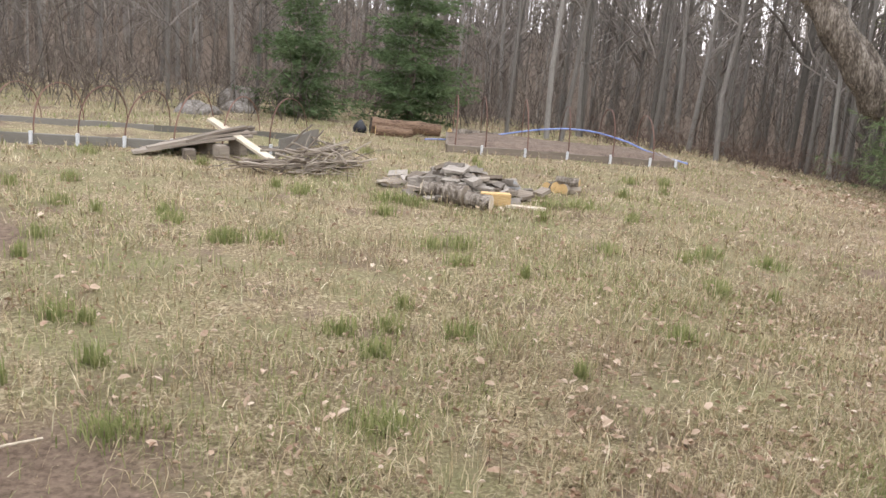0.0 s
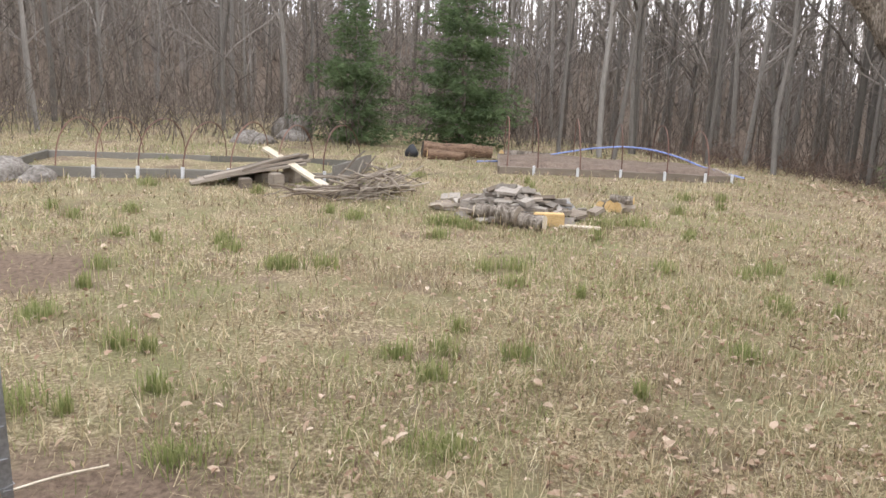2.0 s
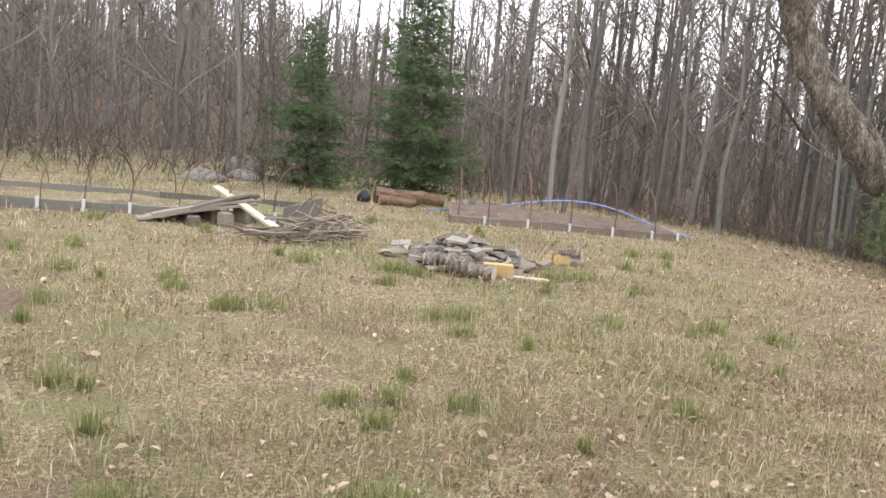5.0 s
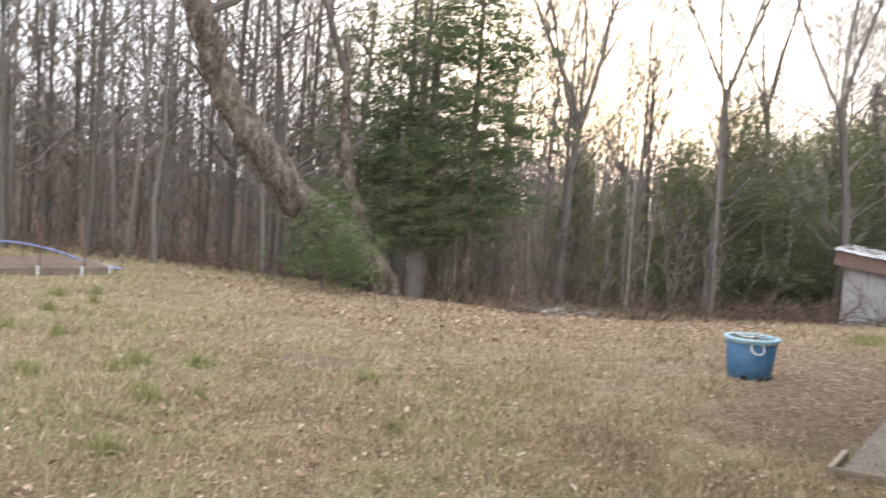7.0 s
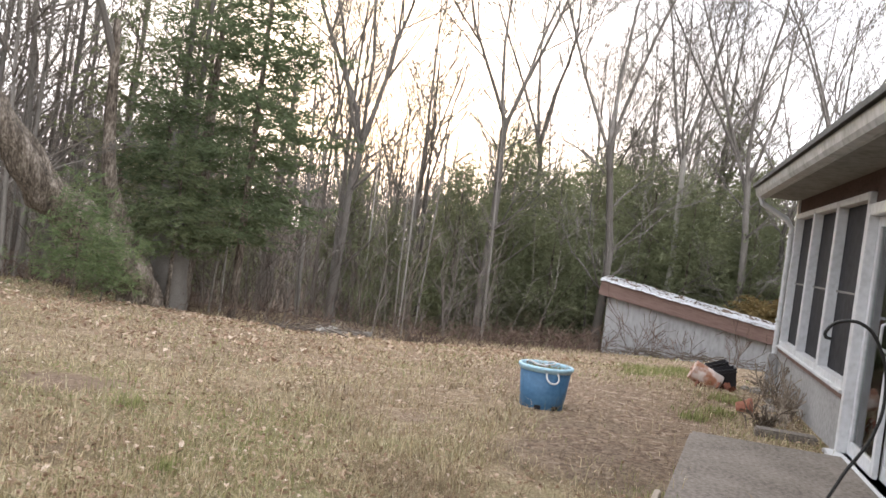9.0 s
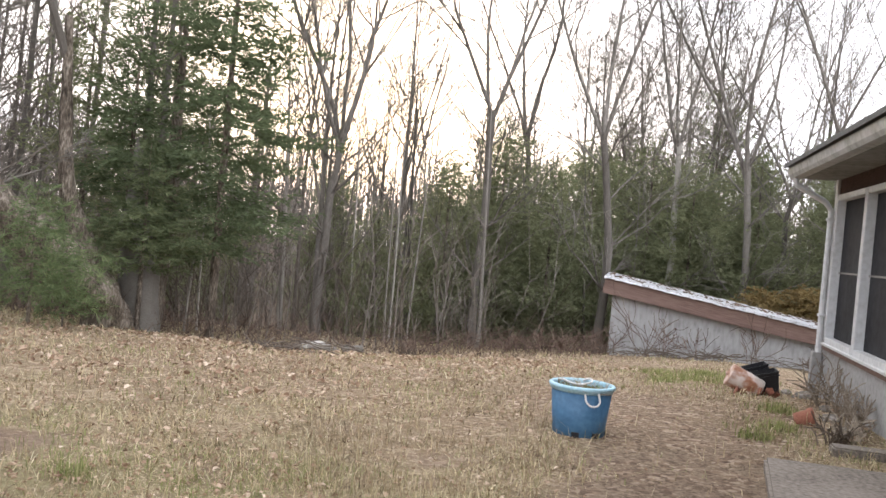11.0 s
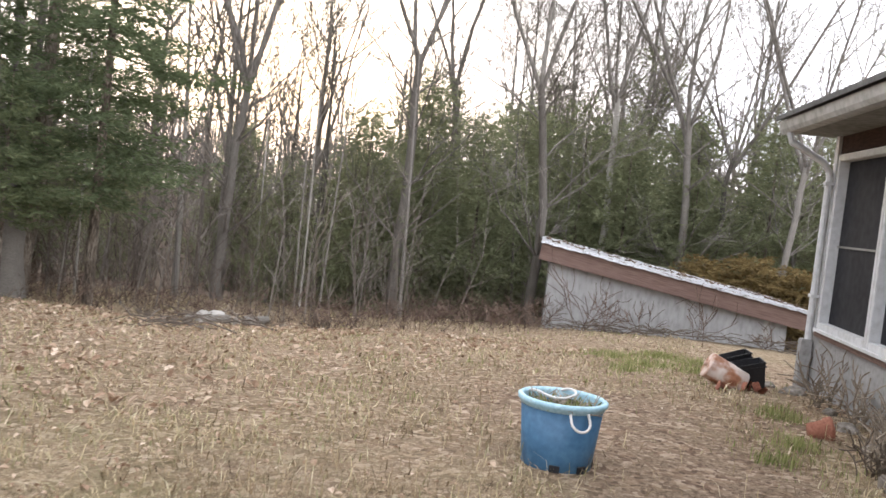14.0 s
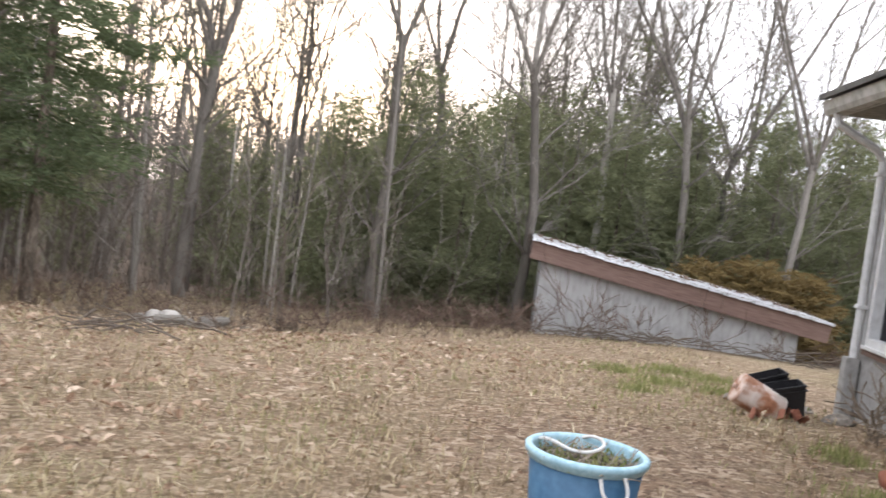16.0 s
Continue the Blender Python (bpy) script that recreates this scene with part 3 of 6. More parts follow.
def patio_edge():
    """A grey edging board round the slab's corner."""
    e = thing("edging", "weathered grey edging board round the patio corner", "edging", HOUSE)
    for a, b in (((-3.25, 1.60, -0.11), (-2.75, 1.55, -0.11)), ((-3.25, 1.58, -0.11), (-3.25, 0.55, -0.11))):
        a, b = Vector(a), Vector(b)
        g = Geo()
        g.box(0, (b - a).length, -0.02, 0.02, 0, 0.085)
        part("board", bevelled(g, "board", M_PLANK, 0.006), e, "", Matrix.Translation(a) @ (b - a).to_track_quat("X", "Z").to_matrix().to_4x4())


patio()
patio_edge()


# ---- shed ----
def shed():
    m = HOUSE @ pose(12.0, 2.68, 0)
    s = thing("shed", "low pale block shed with a brown fascia and metal roof", "shed", m)
    L, D = 4.45, 3.2
    zb, zl, zr = -1.35, 0.52, -0.14          # foot, wall top at the high and the low end

    def top(y):                               # y runs from 0 (high) to -L (low)
        return zl + (zr - zl) * (-y / L)
    for x_a, x_b in ((0.0, 0.15), (D - 0.15, D)):
        w = Geo()
        for xx in (x_a, x_b):
            w.v += [Vector((xx, 0, zb)), Vector((xx, -L, zb)), Vector((xx, -L, top(-L))), Vector((xx, 0, top(0)))]
        w.f += [(0, 3, 2, 1), (4, 5, 6, 7), (0, 4, 7, 3), (1, 2, 6, 5), (3, 7, 6, 2), (0, 1, 5, 4)]
        part("wall", w.mesh("wall", M_SHEDWALL), s, "pale grey painted block wall")
    for y_a, y_b, zt in ((-0.15, -0.002, zl), (-L + 0.002, -L + 0.15, zr)):
        w = Geo()
        w.box(0.15, D - 0.15, y_a, y_b, zb, zt)
        part("wall", w.mesh("wall", M_SHEDWALL), s, "pale grey painted block wall")
    tr = Geo()
    tr.box(-0.025, -0.001, -L + 0.42, -L + 0.34, zb + 0.2, top(-L + 0.38))
    part("batten", tr.mesh("batten", M_GUTTER), s)
    ang = math.degrees(math.atan2(zl - zr, L))
    slope = pose(0, 0, zl, -0, 0, 0) @ pose(0, 0, 0, ang, 0, 0)
    f = Geo()
    f.box(-0.16, -0.12, -L - 0.5, 0.2, -0.12, 0.24)
    f.box(-0.12, D + 0.12, 0.16, 0.2, -0.02, 0.22)
    part("fascia", bevelled(f, "fascia", M_FASCIA, 0.006), s, "brown painted fascia board", slope)
    so = Geo()
    so.box(-0.12, D + 0.1, -L - 0.48, 0.16, 0.1, 0.2)
    part("deck", so.mesh("deck", M_FASCIA), s, "", slope)
    r = Geo()
    n = 40
    for i in range(n + 1):
        y = 0.23 - (L + 0.75) * i / n
        z = 0.235 + 0.018 * noise.noise((y * 2, 3, 1))
        zz = z + 0.012 * (i % 2)
        r.v += [Vector((-0.21, y, zz)), Vector((D + 0.15, y, zz)), Vector((-0.215, y, zz - 0.045)), Vector((-0.2, y, zz - 0.05))]
    for i in range(n):
        a = 4 * i
        r.f += [(a, a + 4, a + 5, a + 1), (a, a + 2, a + 6, a + 4), (a + 2, a + 3, a + 7, a + 6)]
    part("roof_sheet", r.mesh("roof_sheet", M_TIN), s, "dented grey metal roof sheet", slope)
    rng = random.Random(61)
    d = Geo()
    for _ in range(420):
        x, y = rng.triangular(-0.2, D, 0.1), rng.uniform(-L - 0.4, 0.15)
        if noise.noise((x * 1.5, y * 1.1, 8)) < rng.uniform(-0.3, 0.5):
            continue
        q = pose(x, y, 0.262 + rng.uniform(0, 0.012), rng.gauss(0, 14), rng.gauss(0, 14), rng.uniform(0, 360))
        l, w = rng.uniform(0.02, 0.06), rng.uniform(0.008, 0.03)
        d.box(-l, l, -w, w, -0.003, 0.006, q)
    tagged(part("roof_litter", d.mesh("roof_litter", M_LITTER), s, "dark leaves and twigs on the roof", slope), kind="stuff")


shed()


# ---- bare trees ----
def limb(g, rng, p, d, length, r, depth, sides, up=0.25, twist=0.16, kids=(3, 5), thin=0.55, segs=5):
    """One limb with its own smaller limbs."""
    pts, rad = [p.copy()], [r]
    cur, dirn = p.copy(), d.normalized()
    step = length / segs
    for i in range(segs):
        dirn = (dirn + Vector((rng.gauss(0, twist), rng.gauss(0, twist), rng.gauss(0, twist * 0.6) + up * 0.22))).normalized()
        cur = cur + dirn * step
        pts.append(cur.copy())
        rad.append(max(0.006, r * (1 - 0.75 * (i + 1) / segs)))
    g.tube(pts, rad, sides, cap=False)
    if depth > 0:
        for _ in range(rng.randint(*kids)):
            k = rng.uniform(0.25, 0.95) * segs
            i = min(segs - 1, int(k))
            q = pts[i].lerp(pts[i + 1], k - i)
            axis = (pts[i + 1] - pts[i]).normalized()
            a = rng.uniform(0, 2 * math.pi)
            x = axis.orthogonal().normalized()
            side = (x * math.cos(a) + axis.cross(x) * math.sin(a))
            dd = axis * rng.uniform(0.7, 1.1) + side * rng.uniform(0.5, 0.9)
            limb(g, rng, q, dd, length * rng.uniform(0.35, 0.62), rad[i] * thin, depth - 1, max(3, sides - 1), up, twist * 1.15, kids, thin, 4 if depth > 1 else 3)


def bare_tree_meshes(seed, h, r, first=0.35, limbs=16, fork=0, bark=None, lean=0.03, reach=0.30, depth=2, kids=(3, 5)):
    rng = random.Random(seed)
    t, c = Geo(), Geo()
    n = 9
    pts, rad = [], []
    x = y = 0.0
    dx, dy = rng.gauss(0, lean), rng.gauss(0, lean)
    for i in range(n + 1):
        k = i / n
        pts.append(Vector((x, y, h * k - (0.5 if i == 0 else 0))))
        rad.append(r * (1.25 if i == 0 else 1) * (1 - 0.88 * k ** 1.1) + 0.004)
        dx += rng.gauss(0, 0.012)
        dy += rng.gauss(0, 0.012)
        x += dx * h / n
        y += dy * h / n
    t.tube(pts, rad, 7, cap=False)
    for f in range(fork):
        i = rng.randint(3, 5)
        a = rng.uniform(0, 6.28)
        limb(c, rng, pts[i], Vector((math.cos(a) * 0.42, math.sin(a) * 0.42, 1)), h * rng.uniform(0.45, 0.6), rad[i] * 0.7, depth, 5, up=0.5, twist=0.06, kids=(5, 7), segs=6)
    for _ in range(limbs):
        k = rng.uniform(first, 0.97)
        i = min(n - 1, int(k * n))
        p = pts[i].lerp(pts[i + 1], k * n - i)
        a = rng.uniform(0, 6.28)
        rise = rng.uniform(0.5, 1.5)
        d = Vector((math.cos(a), math.sin(a), rise))
        limb(c, rng, p, d, h * reach * rng.uniform(0.55, 1.1) * (1.15 - 0.6 * k), rad[i] * 0.5, depth, 4, kids=kids)
    return t.mesh("trunk", bark or M_BARK, True), c.mesh("crown", M_TWIG)


def place_tree(kind, x, y, turn=0.0, size=1.0, label="", lean=(0, 0), group="bare trees", name="bare_tree", cat="tree"):
    meshes = TREES[kind]
    t = thing(name, label, cat, pose(x, y, height(x, y) - 0.05, lean[0], lean[1], turn) @ Matrix.Scale(size, 4), group)
    part("trunk", meshes[0], t)
    part("crown", meshes[1], t)
    return t


TREES = {}
for _i in range(6):
    TREES["wood%d" % _i] = bare_tree_meshes(100 + _i, 12 + _i % 3 * 2, 0.042 + 0.011 * (_i % 4), first=0.12, limbs=26, fork=_i % 2, reach=0.24, kids=(2, 4))
for _i in range(3):
    TREES["open%d" % _i] = bare_tree_meshes(200 + _i, 13 + _i, 0.115 + 0.012 * _i, first=0.32, limbs=17, fork=2 + _i % 2, reach=0.40, depth=3, kids=(3, 5))
for _i in range(3):
    TREES["pole%d" % _i] = bare_tree_meshes(300 + _i, 8 + _i, 0.055 + 0.01 * _i, first=0.3, limbs=14, reach=0.2, depth=1)
for _i in range(2):
    TREES["birch%d" % _i] = bare_tree_meshes(400 + _i, 8 + _i, 0.026, first=0.45, limbs=12, reach=0.18, depth=1, bark=M_PALE, lean=0.05)


# ---- conifers ----
def conifer_meshes(seed, h, r, base=0.06, droop=0.25, gap=0.2, fill=1.0, material=None, needle=0.09, ragged=0.25, trunk_r=None, bark=None, taper=0.95, blade=0.05, fluff=0.0):
    """Whorls of boughs with side shoots, every shoot a fan of needle blades."""
    rng = random.Random(seed)
    t, c = Geo(), Geo()
    tr = trunk_r or h * 0.014
    t.tube([(0, 0, -0.4), (0, 0, h * 0.3), (0.02, 0.01, h * 0.7), (0, 0, h)], [tr * 1.2, tr * 0.85, tr * 0.45, 0.006], 7, cap=False)
    V, F = c.v, c.f

    def shoot(p, d, ln):
        d = d.normalized()
        x = d.orthogonal().normalized()
        y = d.cross(x)
        for j in range(7):
            a = rng.uniform(0, 6.28)
            s = x * math.cos(a) + y * math.sin(a)
            q = p + d * ln * rng.uniform(-0.2, 0.5)
            e = q + d * ln * rng.uniform(0.45, 0.9) + s * ln * rng.uniform(0.15, 0.55)
            w = d.cross(s) * ln * blade * rng.uniform(0.7, 1.4)
            b = len(V)
            V.extend((q, (q + e) * 0.5 + w, e, (q + e) * 0.5 - w))
            F.append((b, b + 1, b + 2, b + 3))

    z = h * base
    while z < h * 0.985:
        k = (z / h - base) / (1 - base)
        reach = r * (1 - k) ** taper * (0.6 + 0.4 * min(1, k * 6)) + 0.05
        count = max(4, int(9 * fill * (0.55 + 0.45 * (1 - k))))
        a0 = rng.uniform(0, 6.28)
        for i in range(count):
            a = a0 + 6.28 * i / count + rng.gauss(0, 0.2)
            ln = reach * rng.uniform(1 - ragged * 1.3, 1 + ragged)
            out = Vector((math.cos(a), math.sin(a), 0))
            side = Vector((-math.sin(a), math.cos(a), 0))
            zz = z + rng.uniform(-0.9, 0.9) * gap
            bow = droop * rng.uniform(0.6, 1.3)
            n = max(3, int(ln / (needle * 0.8)))
            spine = []
            for s in range(n + 1):
                u = s / n
                spine.append(Vector((0, 0, zz)) + out * ln * u + Vector((0, 0, ln * (0.25 * k * u - bow * u + 0.45 * bow * u * u * 1.6))))
            c.tube([spine[0], spine[n // 2], spine[n]], [0.012 + 0.006 * ln, 0.007, 0.003], 3, cap=False)
            for s in range(max(1, int(n * 0.22)), n + 1):
                u = s / n
                wide = ln * 0.36 * (1 - u) + needle * 0.6
                for sg in (-1, 1):
                    m_ = max(1, int(wide / (needle * 1.1)))
                    for w_ in range(m_):
                        f = (w_ + rng.random()) / m_
                        p = spine[s] + (out * 0.6 + side * sg).normalized() * wide * f * 0.8 + Vector((0, 0, rng.gauss(-0.03, 0.05 + fluff) - 0.15 * wide * f))
                        shoot(p, out * 0.75 + side * sg * 0.8 + Vector((0, 0, rng.gauss(-0.08, 0.2 + 3 * fluff))), needle * rng.uniform(1.0, 1.9))
        z += gap * rng.uniform(0.75, 1.25) * (1 - 0.45 * k)
    return t.mesh("trunk", bark or M_OLD, True), c.mesh("crown", material or M_NEEDLE)


def place_conifer(kind, x, y, turn, size, label, name="spruce_tree", group="conifers", lean=(0, 0)):
    t = thing(name, label, "tree", pose(x, y, height(x, y) - 0.05, lean[0], lean[1], turn) @ Matrix.Scale(size, 4), group)
    part("trunk", CONIFERS[kind][0], t)
    part("crown", CONIFERS[kind][1], t)
    return t


CONIFERS = {
    "young_spruce": conifer_meshes(19, 3.1, 1.05, base=0.02, gap=0.17, needle=0.08, material=M_YOUNG, taper=1.0, blade=0.06, ragged=0.4, droop=0.1),
    "spruce_wide": conifer_meshes(12, 4.7, 1.32, base=0.02, gap=0.21, needle=0.095, material=M_YOUNG, taper=0.95, blade=0.06, ragged=0.4, droop=0.1),
    "fir": conifer_meshes(13, 12.0, 1.85, base=0.155, gap=0.37, needle=0.12, droop=0.36, ragged=0.5, trunk_r=0.08, taper=0.7, blade=0.055, fill=0.95, fluff=0.01, material=M_FIR),
    "slim_fir": conifer_meshes(20, 6.2, 0.95, base=0.30, gap=0.3, needle=0.12, droop=0.3, ragged=0.55, trunk_r=0.07, taper=0.6, blade=0.06, fluff=0.02, material=M_FIR),
    "pine": conifer_meshes(14, 9.0, 1.9, base=0.12, gap=0.45, needle=0.12, droop=0.12, ragged=0.5, fill=0.85, material=M_PINE, taper=0.55, trunk_r=0.085, blade=0.06, fluff=0.1),
    "hemlock": conifer_meshes(15, 6.5, 1.75, base=0.04, gap=0.3, needle=0.14, droop=0.32, ragged=0.6, fill=0.95, taper=0.6, trunk_r=0.06, blade=0.045, material=M_PINE, fluff=0.13),
    "spruce_high": conifer_meshes(18, 4.2, 1.25, base=0.40, gap=0.2, needle=0.12, ragged=0.45),
    "scrub_pine": conifer_meshes(16, 2.3, 1.1, base=0.3, gap=0.2, needle=0.15, droop=0.25, ragged=0.6, fill=0.62, material=M_SOFT, taper=0.45, blade=0.03, fluff=0.12),
    "bronze": conifer_meshes(17, 2.35, 1.15, base=0.03, gap=0.15, needle=0.10, droop=-0.25, ragged=0.3, material=M_RUSTY, taper=0.3, blade=0.08),
}


# ---- woods ----
RW = random.Random(5)
KIND = random.Random(6)


def in_woods(x, y, margin=0.0):
    """Whether a place lies in the woods, by so many metres."""
    s = 0.75 * x + 0.66 * y
    p = HOUSE.inverted() @ Vector((x, y, 0))
    if p.y < 4.2 + margin and p.x < 16.2 + margin:
        return x < -7 - margin and y > 6
    return s > 18.6 + margin or y > 17.2 + margin or (x < -1.5 and y > 14.0 + margin) or (x < -8 - margin and y > 4)


def spread(n, near, far, gap=0.0, box=(-45, 62, -25, 62)):
    """n places in the woods, between near and far metres from the yard's edge."""
    out = []
    tries = 0
    while len(out) < n and tries < n * 400:
        tries += 1
        x, y = RW.uniform(box[0], box[1]), RW.uniform(box[2], box[3])
        if not in_woods(x, y, near) or in_woods(x, y, far):
            continue
        if gap and any((x - a) ** 2 + (y - b) ** 2 < gap * gap for a, b in out):
            continue
        out.append((x, y))
    return out


def sunset_side(x, y):
    """The thinner woods behind the lawn, where the sky shows."""
    return x > 0.72 * y + 2.0


# a dense stand behind the old tree
for _ in range(26):
    _a, _d = radians(RW.uniform(11, 29)), RW.uniform(19, 32)
    _spot = (_d * math.sin(_a), _d * math.cos(_a) - 1.2)
    place_tree("wood%d" % RW.randrange(6), *_spot, RW.uniform(0, 360), RW.uniform(0.85, 1.2), "tall leafless trunk in a dense stand behind an old tree", (RW.gauss(0, 2), RW.gauss(0, 2)))
LBL = "leafless grey woodland tree with a slim upright trunk"
for x, y in spread(290, 1.2, 22, 0.7):
    if sunset_side(x, y) and RW.random() < 0.80:
        continue
    k, s = "wood%d" % RW.randrange(6), RW.uniform(0.7, 1.15) * (0.68 if x < 2.5 else 1.1)
    if sunset_side(x, y) and KIND.random() < 0.5:
        k, s = "open%d" % KIND.randrange(3), KIND.uniform(0.55, 0.85)
    place_tree(k, x, y, RW.uniform(0, 360), s, LBL, (RW.gauss(0, 1.5), RW.gauss(0, 1.5)))
for x, y in spread(70, 0.3, 8, 0.5):
    place_tree("pole%d" % RW.randrange(3), x, y, RW.uniform(0, 360), RW.uniform(0.5, 0.8), "slender leafless sapling at the edge of the woods",
               (RW.gauss(0, 3), RW.gauss(0, 3)), "saplings", "sapling")
# tall trees that stand against the sky
def maple(x, y, fork, r, lean, stems, length, spread_, seed, bark, label):
    """A straight stem that parts at the fork into steep limbs with many upright twigs."""
    rng = random.Random(seed)
    t = thing("maple_tree", label, "tree", pose(x, y, height(x, y) - 0.1), "tall maples")
    g, c = Geo(), Geo()
    pts = [Vector((lean[0] * k * k + rng.gauss(0, 0.04), lean[1] * k * k + rng.gauss(0, 0.04), fork * k)) for k in (0, 0.12, 0.3, 0.5, 0.7, 0.85, 1)]
    g.tube(pts, [r * 1.0, r * 0.8, r * 0.74, r * 0.68, r * 0.63, r * 0.6, r * 0.56], 10, cap=False)
    part("trunk", g.mesh("trunk", bark, True), t)
    turn = rng.uniform(0, 6.28)
    for k in range(stems):
        a = turn + 6.28 * k / stems + rng.gauss(0, 0.3)
        w = spread_ * rng.uniform(0.7, 1.7)
        limb(c, rng, pts[-1] - Vector((0, 0, 0.1 + 0.35 * rng.random() * (k > 0))), Vector((math.cos(a) * w, math.sin(a) * w, 1)), length * rng.uniform(0.8, 1.1), r * rng.uniform(0.34, 0.5), 3, 7, up=0.22, twist=0.075, kids=(5, 8), thin=0.5, segs=7)
    for _ in range(12):
        p = pts[rng.randint(2, 6)]
        a = rng.uniform(0, 6.28)
        limb(c, rng, p, Vector((math.cos(a), math.sin(a), 0.7)), length * rng.uniform(0.2, 0.45), r * 0.17, 2, 4, up=0.4, twist=0.14, kids=(3, 5))
    part("crown", c.mesh("crown", M_LIMB), t)


for _k, (x, y, fork, r, lean, stems, length, wide, bark, label) in enumerate((
        (17.0, 16.0, 5.0, 0.15, (0.25, -0.2), 5, 7.5, 0.26, M_BARK, "tall bare maple fanning into five steep limbs"),
        (19.8, 13.2, 6.0, 0.15, (0.1, 0.1), 4, 7.0, 0.30, M_BARK, "tall bare maple with a dark straight stem"),
        (21.0, 10.3, 5.4, 0.14, (-0.3, 0.2), 3, 7.5, 0.30, M_BARK, "tall bare maple parting into three limbs"),
        (25.2, 10.55, 6.2, 0.13, (0.1, 0.0), 3, 7.5, 0.24, M_PALE, "tall slim maple with a pale lower stem"),
        (25.6, 8.55, 5.5, 0.15, (0.1, 0.2), 4, 8.0, 0.28, M_BARK, "tall bare maple behind the shed roof"),
        (27.0, 8.1, 5.0, 0.11, (0.2, -0.1), 4, 8.0, 0.30, M_BARK, "tall bare maple with spreading limbs behind the shed"),
        (25.3, 6.0, 4.6, 0.12, (0.3, -0.2), 4, 8.0, 0.34, M_BARK, "tall bare maple leaning beside the bronze shrubs"),
        (24.0, 14.6, 6.5, 0.13, (0.0, 0.2), 4, 6.5, 0.28, M_BARK, "bare maple among evergreens"),
        )):
    maple(x, y, fork, r, lean, stems, length, wide, 500 + _k, bark, label)
for k, x, y, turn, size in (("open1", 33.0, 12.5, 60, 1.0), ("open2", 22.0, 21.0, 170, 0.8), ("open1", 36.5, 9.5, 110, 1.0), ("open0", 29.0, 15.0, 20, 0.85), ("open1", 38.0, 3.0, 200, 1.0), ("open0", 32.0, 17.0, 120, 0.9)):
    place_tree(k, x, y, turn, size, "bare maple with forked grey stems against the sky", group="tall maples")
# trunks that stand out before the woods
for x, y, r, h, dx, dy in ((2.68, 15.6, 0.048, 8.0, 0.1, 0.1), (2.92, 15.5, 0.045, 7.0, 0.75, 0.1), (1.96, 15.7, 0.035, 6.5, 0.1, 0.0), (6.0, 15.8, 0.05, 8.0, 0.35, 0.1), (4.85, 16.1, 0.04, 7.0, 0.2, 0.0),
                           (-7.3, 15.3, 0.05, 7.0, -0.3, 0.0), (-6.85, 13.6, 0.04, 6.5, -0.7, 0.0)):
    t = thing("bare_tree", "grey-barked bare trunk standing before the darker woods", "tree", pose(x, y, height(x, y) - 0.1), "grey trunks")
    g, c = Geo(), Geo()
    rng = random.Random(int(x * 100))
    pts = [Vector((dx * k / 6 + rng.gauss(0, 0.03), dy * k / 6 + rng.gauss(0, 0.03), h * k / 6)) for k in range(7)]
    g.tube(pts, [r * (1.15 - 0.14 * k) for k in range(7)], 8, cap=False)
    for _ in range(22):
        q = rng.uniform(0.3, 0.98) * 6
        i = min(5, int(q))
        a = rng.uniform(0, 6.28)
        limb(c, rng, pts[i].lerp(pts[i + 1], q - i), Vector((math.cos(a), math.sin(a), rng.uniform(0.5, 1.2))), h * rng.uniform(0.08, 0.2), r * 0.3, 1, 4, kids=(2, 5))
    part("trunk", g.mesh("trunk", M_BARK, True), t)
    part("crown", c.mesh("crown", M_TWIG), t)
for x, y, k, turn, lean in ((17.4, 14.05, 0, 10, (2, -5)), (17.5, 14.0, 1, 190, (-1, 1)), (17.8, 13.72, 1, 80, (1, 1)), (18.8, 16.5, 0, 120, (3, 2)), (19.7, 17.0, 1, 240, (-2, 2)), (12.6, 15.2, 0, 60, (4, 6)), (13.2, 15.6, 1, 150, (-4, 3))):
    place_tree("birch%d" % k, x, y, turn, 0.85, "slim pale birch stem at the edge of the woods", lean, "birches", "birch_tree")


